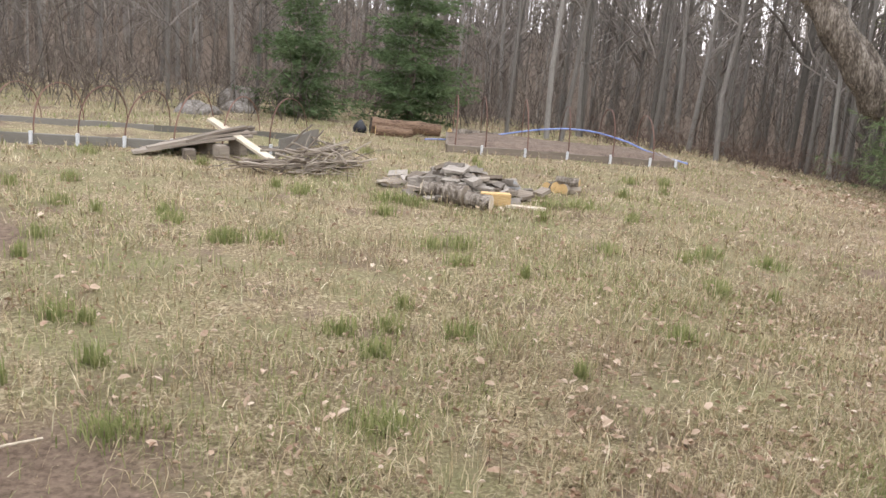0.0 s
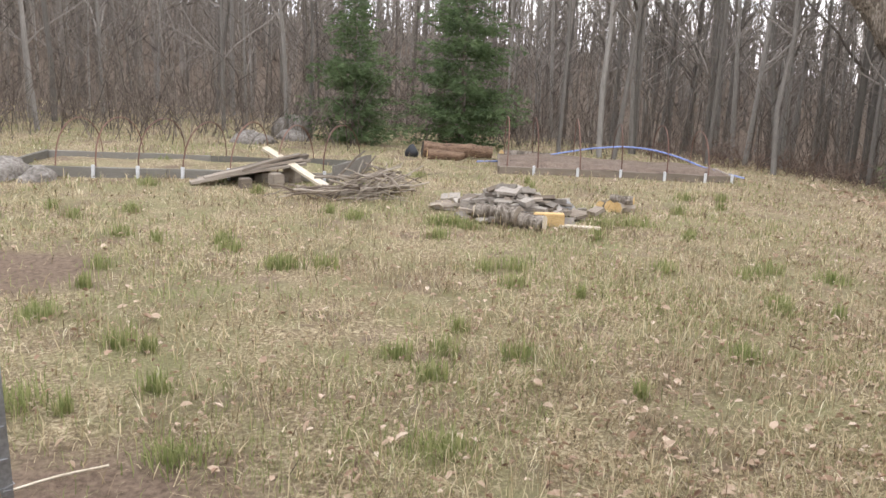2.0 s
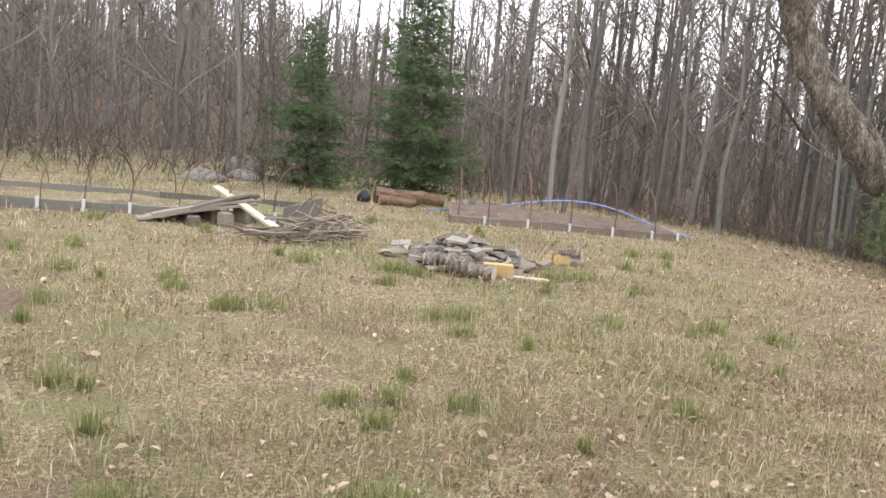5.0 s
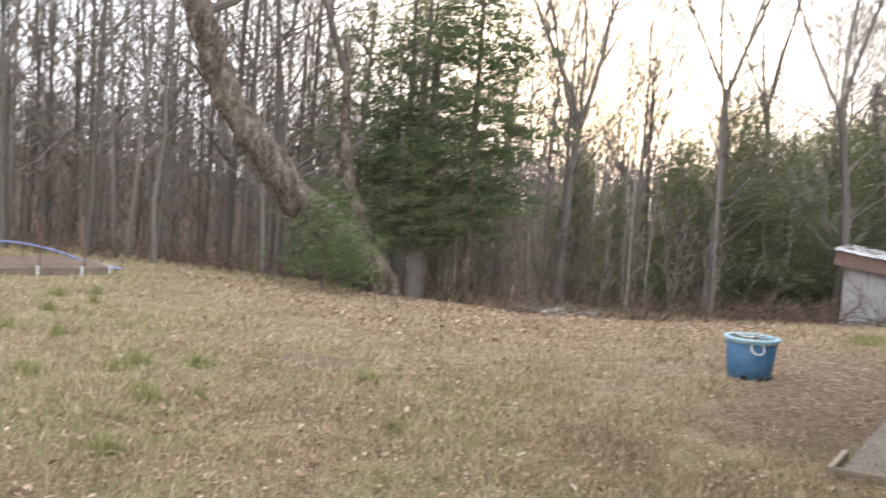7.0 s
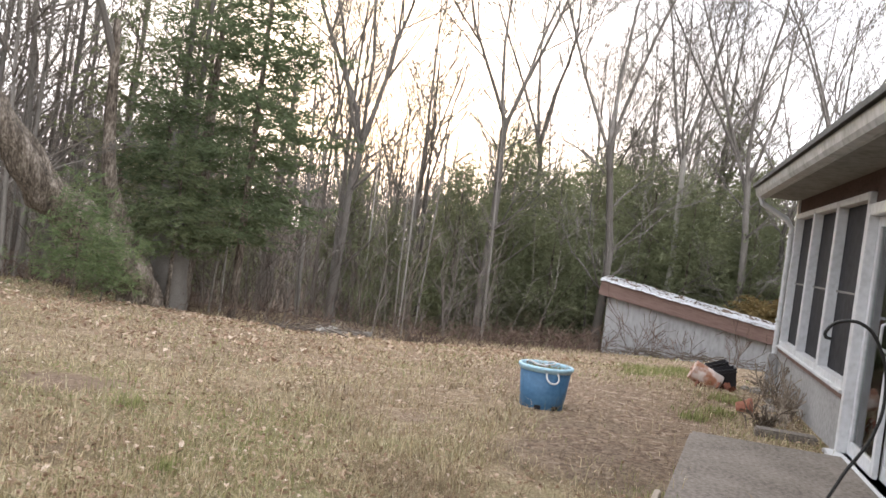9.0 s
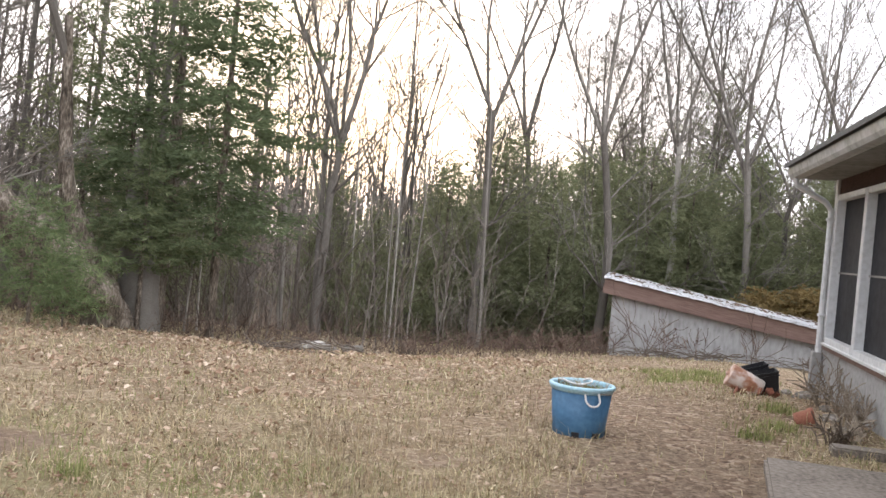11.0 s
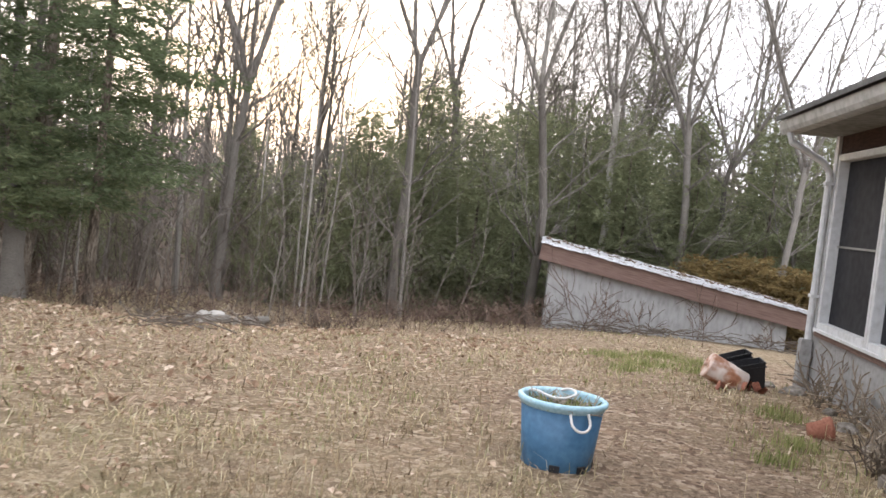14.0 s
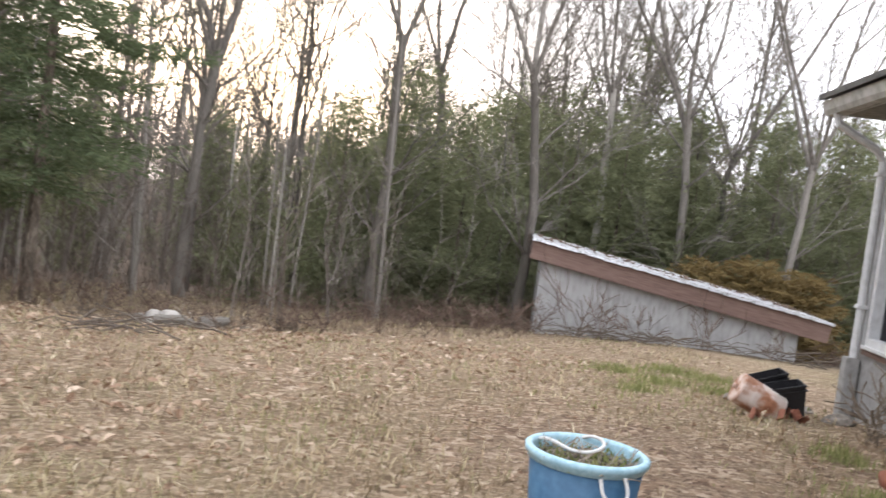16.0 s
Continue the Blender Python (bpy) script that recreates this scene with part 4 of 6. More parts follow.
def far_woods():
    """Closely set trunks and branches deeper in the woods."""
    rng = random.Random(21)
    g = Geo()
    for x, y in spread(1500, 9, 55, 0, (-70, 90, -45, 90)):
        low = sunset_side(x, y)
        if low and rng.random() < 0.25:
            continue
        h = rng.uniform(5.5, 10.5) if low else rng.uniform(5, 9.5)
        z = height(x, y)
        lx, ly = rng.gauss(0, 0.4), rng.gauss(0, 0.4)
        r = rng.uniform(0.04, 0.10)
        top = Vector((x + lx, y + ly, z + h))
        foot = Vector((x, y, z - 0.3))
        g.tube([foot, foot.lerp(top, 0.5) + Vector((rng.gauss(0, 0.1), rng.gauss(0, 0.1), 0)), top], [r, r * 0.7, 0.02], 4, cap=False)
        for _ in range(15):
            k = rng.uniform(0.15, 0.97)
            p = foot.lerp(top, k)
            a = rng.uniform(0, 6.28)
            ln = h * 0.2 * rng.uniform(0.4, 1.1)
            e = p + Vector((math.cos(a) * ln * 0.7, math.sin(a) * ln * 0.7, ln * rng.uniform(0.3, 0.9)))
            m = p.lerp(e, 0.5) + Vector((0, 0, -0.08 * ln))
            g.tube([p, m, e], [0.03, 0.02, 0.008], 3, cap=False)
            for _ in range(2):
                q = m.lerp(e, rng.random())
                g.tube([q, q + Vector((rng.gauss(0, 0.4), rng.gauss(0, 0.4), rng.uniform(0.2, 0.8)))], [0.014, 0.006], 3, cap=False)
    ob = new("far_woods", g.mesh("far_woods", M_TWIG))
    tagged(ob, "dense leafless brown woods in the distance", "woods", kind="stuff")


far_woods()


def ridge_woods():
    """Small far trees that break the line of the hills."""
    rng = random.Random(44)
    g = Geo()
    for _ in range(3400):
        a, d = radians(rng.uniform(-75, 125)), rng.uniform(46, 92)
        x, y = 4 + d * math.sin(a), 4 + d * math.cos(a)
        h = rng.uniform(4, 7) if sunset_side(x, y) else rng.uniform(3, 5.5)
        p = Vector((x, y, height(x, y) - 0.2))
        t = p + Vector((rng.gauss(0, 0.3), rng.gauss(0, 0.3), h))
        g.tube([p, t], [rng.uniform(0.05, 0.1), 0.02], 3, cap=False)
        for _ in range(9):
            q = p.lerp(t, rng.uniform(0.2, 0.97))
            b = rng.uniform(0, 6.28)
            ln = h * rng.uniform(0.1, 0.28)
            g.tube([q, q + Vector((math.cos(b) * ln * 0.7, math.sin(b) * ln * 0.7, ln * rng.uniform(0.4, 0.9)))], [0.035, 0.012], 3, cap=False)
    tagged(new("ridge_woods", g.mesh("ridge_woods", M_TWIG)), "bare grey woods on the far hills", "woods", kind="stuff")


ridge_woods()


def thicket(name, label, n, near, far, hlo, hhi, material, seed, box=(-45, 62, -25, 62), fan=5, r=0.011, lean=0.12):
    rng = random.Random(seed)
    g = Geo()
    for x, y in spread(n, near, far, 0, box):
        if lean > 0.2 and noise.noise((x * 0.9, y * 0.9, seed)) < rng.uniform(-0.5, 0.15):
            continue
        if hhi > 3 and sunset_side(x, y) and rng.random() < 0.45:
            continue
        z = height(x, y) - 0.05
        h = rng.uniform(hlo, hhi) * rng.uniform(0.6, 1.0)
        p = Vector((x, y, z))
        d = Vector((rng.gauss(0, lean), rng.gauss(0, lean), 1))
        q = p + d * h * 0.5 + Vector((rng.gauss(0, 0.05) * h, rng.gauss(0, 0.05) * h, 0))
        e = q + d * h * 0.5 + Vector((rng.gauss(0, lean) * h, rng.gauss(0, lean) * h, -max(0, lean - 0.2) * h * rng.random()))
        rr = r * rng.uniform(0.6, 1.6)
        g.tube([p, q, e], [rr, rr * 0.75, 0.004], 3, cap=False)
        for _ in range(fan):
            a = p.lerp(q, rng.uniform(0.3, 1)) if rng.random() < 0.5 else q.lerp(e, rng.random())
            ln = h * rng.uniform(0.15, 0.35)
            b = a + Vector((rng.gauss(0, 0.5) * ln, rng.gauss(0, 0.5) * ln, rng.uniform(0.4, 0.9) * ln))
            g.tube([a, b], [rr * 0.5, 0.003], 3, cap=False)
    return tagged(new(name, g.mesh(name, material)), label, "brush", kind="stuff")


thicket("undergrowth", "tangle of brown leafless saplings along the wood's edge", 5600, 0.0, 13, 0.7, 3.6, M_BRUSH, 31, fan=8, r=0.009, lean=0.25)
thicket("grey_thicket", "stand of thin grey saplings before the evergreens", 290, 0.2, 9, 1.8, 4.4, M_TWIG, 33, (12, 27, 11, 26), 16, 0.011)
thicket("bramble_band", "low reddish brown brambles before the trees", 4200, -1.4, 2.0, 0.15, 0.85, M_RED, 32, (4, 40, -5, 30), 7, 0.005, 0.55)
thicket("garden_brush", "red-brown canes behind the garden beds", 1100, -1.6, 3, 0.4, 1.5, M_BRUSH, 34, (-14, 3, 9, 22), 7, 0.006, 0.3)

# the two young spruces beyond the garden
place_conifer("young_spruce", -1.77, 14.5, 20, 0.93, "young dark green spruce with a pointed crown beside the garden bed")
place_conifer("spruce_wide", 0.12, 15.7, 75, 0.93, "taller dark green spruce with dense boughs beside the garden bed")
# the evergreens by the old tree
place_conifer("fir", 12.35, 14.1, 10, 1.0, "tall ragged fir with drooping dark green boughs", "fir_tree")
place_conifer("slim_fir", 11.2, 15.35, 200, 1.0, "slim dark fir with gaps between its boughs", "fir_tree")
place_conifer("pine", 11.6, 17.6, 80, 0.8, "loose green pine with airy boughs behind an old trunk", "pine_tree")
place_conifer("pine", 14.6, 18.9, 140, 1.1, "loose green pine with airy boughs behind the fir", "pine_tree")
place_conifer("spruce_high", 10.75, 14.1, 40, 0.8, "dark spruce boughs hanging before an old trunk", "fir_tree")
place_conifer("scrub_pine", 7.95, 12.6, 60, 0.86, "soft green young pine in front of a leaning trunk", "pine_tree")
place_conifer("scrub_pine", 8.7, 13.0, 190, 0.6, "soft green young pine at the foot of an old tree", "pine_tree")
# evergreens in the woods behind the shed
for x, y, k, s in ((19.9, 14.4, "hemlock", 0.78), (22.0, 14.15, "hemlock", 0.98), (21.4, 12.2, "hemlock", 0.8), (24.2, 12.6, "hemlock", 0.95), (25.9, 11.6, "pine", 0.75), (27.3, 10.6, "hemlock", 0.85),
                   (28.7, 9.6, "hemlock", 1.0), (30.0, 7.6, "pine", 0.85), (30.5, 5.6, "hemlock", 1.05), (27.5, 4.6, "hemlock", 0.8), (24.0, 17.5, "hemlock", 0.75), (23.4, 13.2, "hemlock", 0.8), (25.2, 10.0, "hemlock", 0.9), (29.0, 12.0, "hemlock", 1.0), (26.5, 14.0, "hemlock", 1.0), (28.0, 7.0, "hemlock", 0.95), (20.6, 13.2, "hemlock", 0.6), (32.0, 3.0, "pine", 0.95), (27.0, 8.8, "pine", 0.72), (26.2, 6.6, "pine", 0.66),
                   (26.0, 8.4, "hemlock", 0.7), (24.5, 15.5, "hemlock", 0.95), (29.5, 14.0, "hemlock", 1.1), (22.4, 17.0, "hemlock", 0.7), (31.5, 10.5, "hemlock", 1.1), (33.0, 6.0, "hemlock", 1.1), (18.6, 15.6, "hemlock", 0.55), (34.0, 0.0, "hemlock", 1.1)):
    place_conifer(k, x, y, RW.uniform(0, 360), s, "bushy dark evergreen among bare trees", "evergreen_tree", "woodland evergreens")
_placed = 0
while _placed < 16:
    x, y = RW.uniform(20, 48), RW.uniform(0, 34)
    if not sunset_side(x, y) or not in_woods(x, y, 7) or 0.75 * x + 0.66 * y > 46:
        continue
    place_conifer(RW.choice(("hemlock", "hemlock", "pine")), x, y, RW.uniform(0, 360), RW.uniform(0.75, 1.15), "dark evergreen deeper in the bare woods", "evergreen_tree", "woodland evergreens")
    _placed += 1
for x, y, sz in ((23.9, 7.4, 0.82), (24.2, 6.4, 0.86), (24.5, 5.4, 0.78)):
    place_conifer("bronze", x, y, RW.uniform(0, 360), sz, "bronze-brown evergreen shrub behind the shed", "evergreen_shrub", "bronze shrubs")


# ---- blue tub ----
def tub():
    x, y = 7.73, 3.70
    t = thing("tub", "blue plastic tub planter with white rope handles", "tub", pose(x, y, height(x, y) - 0.0, 0, 0, 147))
    H, R, r = 0.40, 0.262, 0.205
    b = Geo()
    b.lathe([(0, 0), (r * 0.96, 0), (r, 0.012), (R - 0.02, H - 0.03), (R - 0.028, H - 0.03), (r - 0.008, 0.02), (0, 0.02)], 40)
    part("body", b.mesh("body", M_BLUE, True), t)
    m = Geo()
    m.lathe([(R - 0.03, H - 0.05), (R - 0.016, H - 0.045), (R - 0.012, H - 0.03), (R, H - 0.02), (R + 0.002, H), (R - 0.01, H + 0.008), (R - 0.026, H + 0.006), (R - 0.032, H - 0.01), (R - 0.03, H - 0.05)], 40)
    part("rim", m.mesh("rim", M_RIM, True), t, "faded pale blue rim")
    s = Geo()
    rr = R - 0.034
    s.v.append(Vector((0, 0, H - 0.075)))
    for i in range(1, 8):
        for k in range(28):
            a = 6.2832 * k / 28
            q = rr * i / 7
            s.v.append(Vector((q * math.cos(a), q * math.sin(a), H - 0.06 + 0.03 * noise.noise((q * 9 * math.cos(a), q * 9 * math.sin(a), 2)))))
    for k in range(28):
        s.f.append((0, 1 + k, 1 + (k + 1) % 28))
    for i in range(6):
        for k in range(28):
            a, c = 1 + i * 28 + k, 1 + i * 28 + (k + 1) % 28
            s.f.append((a, a + 28, c + 28, c))
    part("soil", s.mesh("soil", M_SOIL, True), t)
    for sg, pts in ((1, [(0.0, R + 0.004, H - 0.03), (0.0, R + 0.03, H - 0.10), (0.045, R + 0.035, H - 0.125), (0.10, R + 0.02, H - 0.10), (0.11, R - 0.01, H - 0.035)]),
                    (-1, [(-0.11, -R + 0.02, H - 0.02), (-0.13, -R + 0.13, H + 0.02), (-0.06, -R + 0.28, H + 0.015), (0.05, -R + 0.28, H + 0.0), (0.12, -R + 0.14, H + 0.015), (0.10, -R + 0.02, H - 0.02)])):
        cu = bpy.data.curves.new("rope", "CURVE")
        cu.dimensions, cu.bevel_depth, cu.bevel_resolution, cu.resolution_u = "3D", 0.0078, 2, 8
        sp = cu.splines.new("BEZIER")
        sp.bezier_points.add(len(pts) - 1)
        for bp_, p in zip(sp.bezier_points, pts):
            bp_.co = p
            bp_.handle_left_type = bp_.handle_right_type = "AUTO"
        cu.materials.append(M_ROPE)
        part("rope_handle", cu, t, "white rope handle")
    rng = random.Random(3)
    for name, mtl, n, lo, hi in (("sprout", M_GREEN, 150, 0.03, 0.09), ("dry_stem", M_STICK, 80, 0.06, 0.2)):
        g = Geo()
        for _ in range(n):
            a, q = rng.uniform(0, 6.28), rr * 0.95 * math.sqrt(rng.random())
            p = Vector((q * math.cos(a), q * math.sin(a), H - 0.06))
            ln = rng.uniform(lo, hi)
            d = Vector((rng.gauss(0, 0.7), rng.gauss(0, 0.7), 0.7)).normalized() * ln
            if name == "sprout":
                w = Vector((rng.gauss(0, 1), rng.gauss(0, 1), 0)).normalized() * 0.008
                b0 = len(g.v)
                g.v += [p, p + d * 0.5 + w, p + d, p + d * 0.5 - w]
                g.f.append((b0, b0 + 1, b0 + 2, b0 + 3))
            else:
                g.tube([p, p + d * 0.5, p + d * 0.95 + Vector((0, 0, -0.02))], [0.0035, 0.003, 0.0015], 3, cap=False)
        tagged(part(name, g.mesh(name, mtl), t), kind="stuff")
    for a in (55, 100, 165):                  # broken notches at the foot, dark soil showing
        n = Geo()
        n.box(r + 0.002, r + 0.012, -0.03, 0.03, -0.005, 0.05, pose(0, 0, 0, 0, 0, a))
        part("drain_slot", n.mesh("drain_slot", M_BLACK), t, "dark drain slot")


tub()


# ---- old tree with a leaning limb ----
def rough_tube(g, pts, radii, sides, seed, amount=0.12):
    start = len(g.v)
    fine_p, fine_r = [], []
    for i in range(len(pts) - 1):
        for k in range(5):
            u = k / 5
            fine_p.append(Vector(pts[i]).lerp(Vector(pts[i + 1]), u))
            fine_r.append(radii[i] * (1 - u) + radii[i + 1] * u)
    fine_p.append(Vector(pts[-1]))
    fine_r.append(radii[-1])
    for _ in range(2):                        # round the corners
        fine_p = [fine_p[0]] + [(fine_p[i - 1] + fine_p[i] * 2 + fine_p[i + 1]) / 4 for i in range(1, len(fine_p) - 1)] + [fine_p[-1]]
    g.tube(fine_p, fine_r, sides)
    for i in range(start, len(g.v)):
        row = min((i - start) // sides, len(fine_p) - 1)
        c = fine_p[row]
        d = g.v[i] - c
        n = noise.noise(g.v[i] * 2.6 + Vector((seed, 0, 0))) + 0.5 * noise.noise(g.v[i] * 7 + Vector((0, seed, 0)))
        g.v[i] = c + d * (1 + amount * n * 1.6)


def old_tree():
    t = thing("old_tree", "gnarled old tree with a leaning mossy limb and several stems", "tree", pose(0, 0, 0))
    g = Geo()
    rough_tube(g, [(10.5, 14.5, -1.5), (10.35, 14.4, -0.5), (9.6, 14.3, 0.1), (8.25, 14.4, 1.15), (7.3, 14.6, 2.3), (6.95, 14.8, 2.95), (6.4, 14.7, 4.0), (6.0, 14.6, 5.2), (5.9, 14.4, 7.5)],
               [0.46, 0.42, 0.38, 0.34, 0.31, 0.28, 0.25, 0.22, 0.15], 26, 1.0, 0.3)
    part("leaning_limb", g.mesh("leaning_limb", M_OLD, True), t, "rough leaning limb with flaking bark")
    for k, (pts, rad) in enumerate((([(11.05, 14.55, -1.5), (10.98, 14.5, -0.6), (11.0, 14.5, 0.2), (10.9, 14.6, 0.9), (11.0, 14.8, 1.6), (11.1, 15.0, 2.6)], [0.52, 0.40, 0.34, 0.29, 0.16, 0.05]),
                                    ([(10.8, 14.7, -1.4), (10.5, 14.7, -0.5), (10.1, 14.8, 0.5), (9.7, 15.0, 1.6), (9.6, 15.1, 4.5)], [0.36, 0.25, 0.2, 0.13, 0.07]),
                                    ([(11.3, 14.8, -1.5), (11.55, 14.9, -0.4), (11.9, 15.1, 1.0), (12.1, 15.3, 2.4), (12.2, 15.4, 5.0)], [0.36, 0.26, 0.2, 0.12, 0.05]))):
        g = Geo()
        rough_tube(g, pts, rad, 14, 3.0 + k)
        part("stem", g.mesh("stem", M_GREY if k == 0 else M_OLD, True), t, "pale grey stem" if k == 0 else "")
    rng = random.Random(8)
    c = Geo()
    for p, d, ln, r in (((6.95, 14.8, 2.9), (-0.9, -0.5, 0.25), 1.2, 0.05), ((6.4, 14.7, 4.0), (-1, 0.2, 0.9), 3.2, 0.09), ((6.3, 14.7, 4.4), (0.9, -0.3, 0.8), 3.4, 0.1),
                        ((6.0, 14.6, 5.2), (-0.7, -0.6, 1), 3.5, 0.1), ((5.95, 14.5, 6.0), (0.7, 0.3, 1), 3.5, 0.09), ((9.6, 15.1, 3.8), (-0.2, -0.3, 1), 3.5, 0.08), ((8.25, 14.4, 1.45), (0.5, -0.5, 0.6), 1.2, 0.03)):
        limb(c, rng, Vector(p), Vector(d), ln, r, 3, 6, twist=0.22)
    part("crown", c.mesh("crown", M_BARK), t)


old_tree()


# ---- timber, stones and garden ----
YARD[0] = GARDEN


def on_ground(x, y, dz=0.0):
    return Vector((x, y, garden_bumpy(x, y) + dz))


def beam(name, a, b, w, h, material, parent, roll=0.0, label="", seed=0, bow=0.0):
    """A board from a to b with slightly uneven faces."""
    a, b = Vector(a), Vector(b)
    ln = (b - a).length
    rng = random.Random(seed)
    g = Geo()
    n = 6
    for i in range(n + 1):
        x = ln * i / n
        dz = bow * math.sin(math.pi * i / n)
        for yy, zz in ((-w / 2, 0), (w / 2, 0), (w / 2, h), (-w / 2, h)):
            g.v.append(Vector((x, yy + rng.gauss(0, w * 0.015), zz + dz + rng.gauss(0, h * 0.03))))
    for i in range(n):
        for k in range(4):
            p, q = i * 4 + k, i * 4 + (k + 1) % 4
            g.f.append((p, p + 4, q + 4, q))
    g.f += [(0, 1, 2, 3), (n * 4 + 3, n * 4 + 2, n * 4 + 1, n * 4)]
    d = (b - a).normalized()
    rot = d.to_track_quat("X", "Z").to_matrix().to_4x4()
    return part(name, g.mesh(name, material), parent, label, Matrix.Translation(a) @ rot @ pose(0, 0, 0, roll))


def boulder_mesh(seed, sx, sy, sz, material=None, cuts=3):
    bm = bmesh.new()
    bmesh.ops.create_icosphere(bm, subdivisions=cuts, radius=1)
    for v in bm.verts:
        c = v.co
        n = noise.noise(c * 1.1 + Vector((seed * 3.7, 0, 0))) * 0.35 + noise.noise(c * 2.7 + Vector((0, seed, 0))) * 0.14
        c = c * (1 + n)
        c.z = max(c.z, -0.45)
        v.co = Vector((c.x * sx, c.y * sy, c.z * sz))
    me = bpy.data.meshes.new("boulder")
    bm.to_mesh(me)
    bm.free()
    me.materials.append(material or M_STONE)
    me.polygons.foreach_set("use_smooth", [True] * len(me.polygons))
    return me


def boulder(x, y, seed, sx, sy, sz, label, group="", name="boulder", material=None, sink=0.3, turn=None):
    return thing(name, label, "rock", pose(x, y, (garden_bumpy if YARD[0] is GARDEN else bumpy)(x, y) + sz * (0.45 - sink), 0, 0, seed * 47 if turn is None else turn), group, mesh=boulder_mesh(seed, sx, sy, sz, material))


def log_mesh(name, length, r0, r1, bark, cut, seed, sides=14):
    """A log along X, bark round it, cut wood at the ends."""
    rng = random.Random(seed)
    g = Geo()
    n = max(4, int(length / 0.12))
    pts = [Vector((length * i / n, 0.02 * r0 * rng.gauss(0, 4), 0.02 * r0 * rng.gauss(0, 4))) for i in range(n + 1)]
    g.tube(pts, [(r0 + (r1 - r0) * i / n) * rng.uniform(0.94, 1.05) for i in range(n + 1)], sides)
    for i, p in enumerate(g.v):
        g.v[i] = p + Vector((0, p.y, p.z)) * 0.12 * noise.noise(p * 9 + Vector((seed, 0, 0)))
    me = g.mesh(name, bark)
    me.materials.append(cut)
    me.polygons[len(me.polygons) - 1].material_index = 1
    me.polygons[len(me.polygons) - 2].material_index = 1
    return me


def garden_bed(name, label, corners, h, stakes, hoops, seed, fill=0.55, inside=None):
    """A raised bed of boards with white stakes and bent saplings for hoops. corners: front left, front right, back right, back left."""
    bed = thing(name, label, "garden bed", pose(0, 0, 0))
    P = [on_ground(*c) for c in corners]
    for i in range(4):
        a, b = P[i].copy(), P[(i + 1) % 4].copy()
        ln = (b - a).length
        n = max(1, round(ln / 2.4))
        for k in range(n):
            p, q = a.lerp(b, k / n), a.lerp(b, (k + 1) / n - 0.006 / ln)
            beam("board", p - Vector((0, 0, 0.04)), q - Vector((0, 0, 0.04)), 0.04, h + 0.04, M_BOARD if inside else M_PLANK, bed, seed=seed + i * 7 + k)
    n = 18
    g = Geo()
    for i in range(n + 1):
        for j in range(n + 1):
            u, v = i / n, j / n
            p = P[0].lerp(P[1], u).lerp(P[3].lerp(P[2], u), v)
            rim = min(u, v, 1 - u, 1 - v)
            g.v.append(p + Vector((0, 0, h * fill + 0.05 * noise.noise((p.x * 2.2, p.y * 2.2, seed)) + min(0.06, rim * 0.5))))
    for i in range(n):
        for j in range(n):
            a = i * (n + 1) + j
            g.f.append((a, a + n + 1, a + n + 2, a + 1))
    part("soil", g.mesh("soil", inside or M_LITTER, True), bed, "matted grass and soil" if inside else "leaf-strewn soil")
    fd = (P[1] - P[0]).normalized()
    nd = Vector((fd.y, -fd.x, 0))
    for u in stakes:
        p = P[0].lerp(P[1], u) + nd * 0.045
        beam("stake", p - Vector((0, 0, 0.1)), p + Vector((0.005, 0, h + 0.03)), 0.035, 0.035, M_WHITE, bed, label="white stake")
    for u, top in hoops:
        a, b = P[0].lerp(P[1], u), P[3].lerp(P[2], u)
        g = Geo()
        pts = []
        for i in range(15):
            t = i / 14
            q = a.lerp(b, 0.5 - 0.5 * math.cos(math.pi * t))
            pts.append(q + Vector((0.02 * math.sin(5 * t + u * 9), 0, top * math.sin(math.pi * t) ** 0.75)))
        g.tube(pts, [0.0095 - 0.003 * i / 14 for i in range(15)], 6)
        part("hoop", g.mesh("hoop", M_HOOP, True), bed, "rust-brown bent hoop")


garden_bed("garden_bed", "grey board garden bed with rust-brown hoops and dry canes", [(-5.4, 9.45), (-1.5, 9.95), (-1.15, 11.5), (-5.45, 11.1)], 0.12,
           (0.29, 0.42, 0.553, 0.69, 0.985), ((0.17, 0.64), (0.29, 0.66), (0.42, 0.66), (0.553, 0.64), (0.69, 0.66), (0.83, 0.64), (0.975, 0.66)), 10, 0.1, M_GROUND)
garden_bed("garden_bed", "long garden bed edged with boards, covered in dead leaves", [(0.75, 11.9), (4.5, 12.75), (4.75, 14.5), (0.9, 13.9)], 0.11,
           (0.14, 0.32, 0.50, 0.69, 0.87, 0.99), ((0.03, 0.78), (0.15, 0.8), (0.33, 0.82), (0.51, 0.78), (0.70, 0.8), (0.88, 0.76)), 20, 0.9)

_s = thing("bed_panel", "pale plywood panel standing at the end of a garden bed", "panel", pose(0, 0, 0))
beam("panel", on_ground(-1.46, 9.9, -0.03), on_ground(-1.1, 11.45, -0.03), 0.03, 0.25, M_GREY, _s, seed=3)


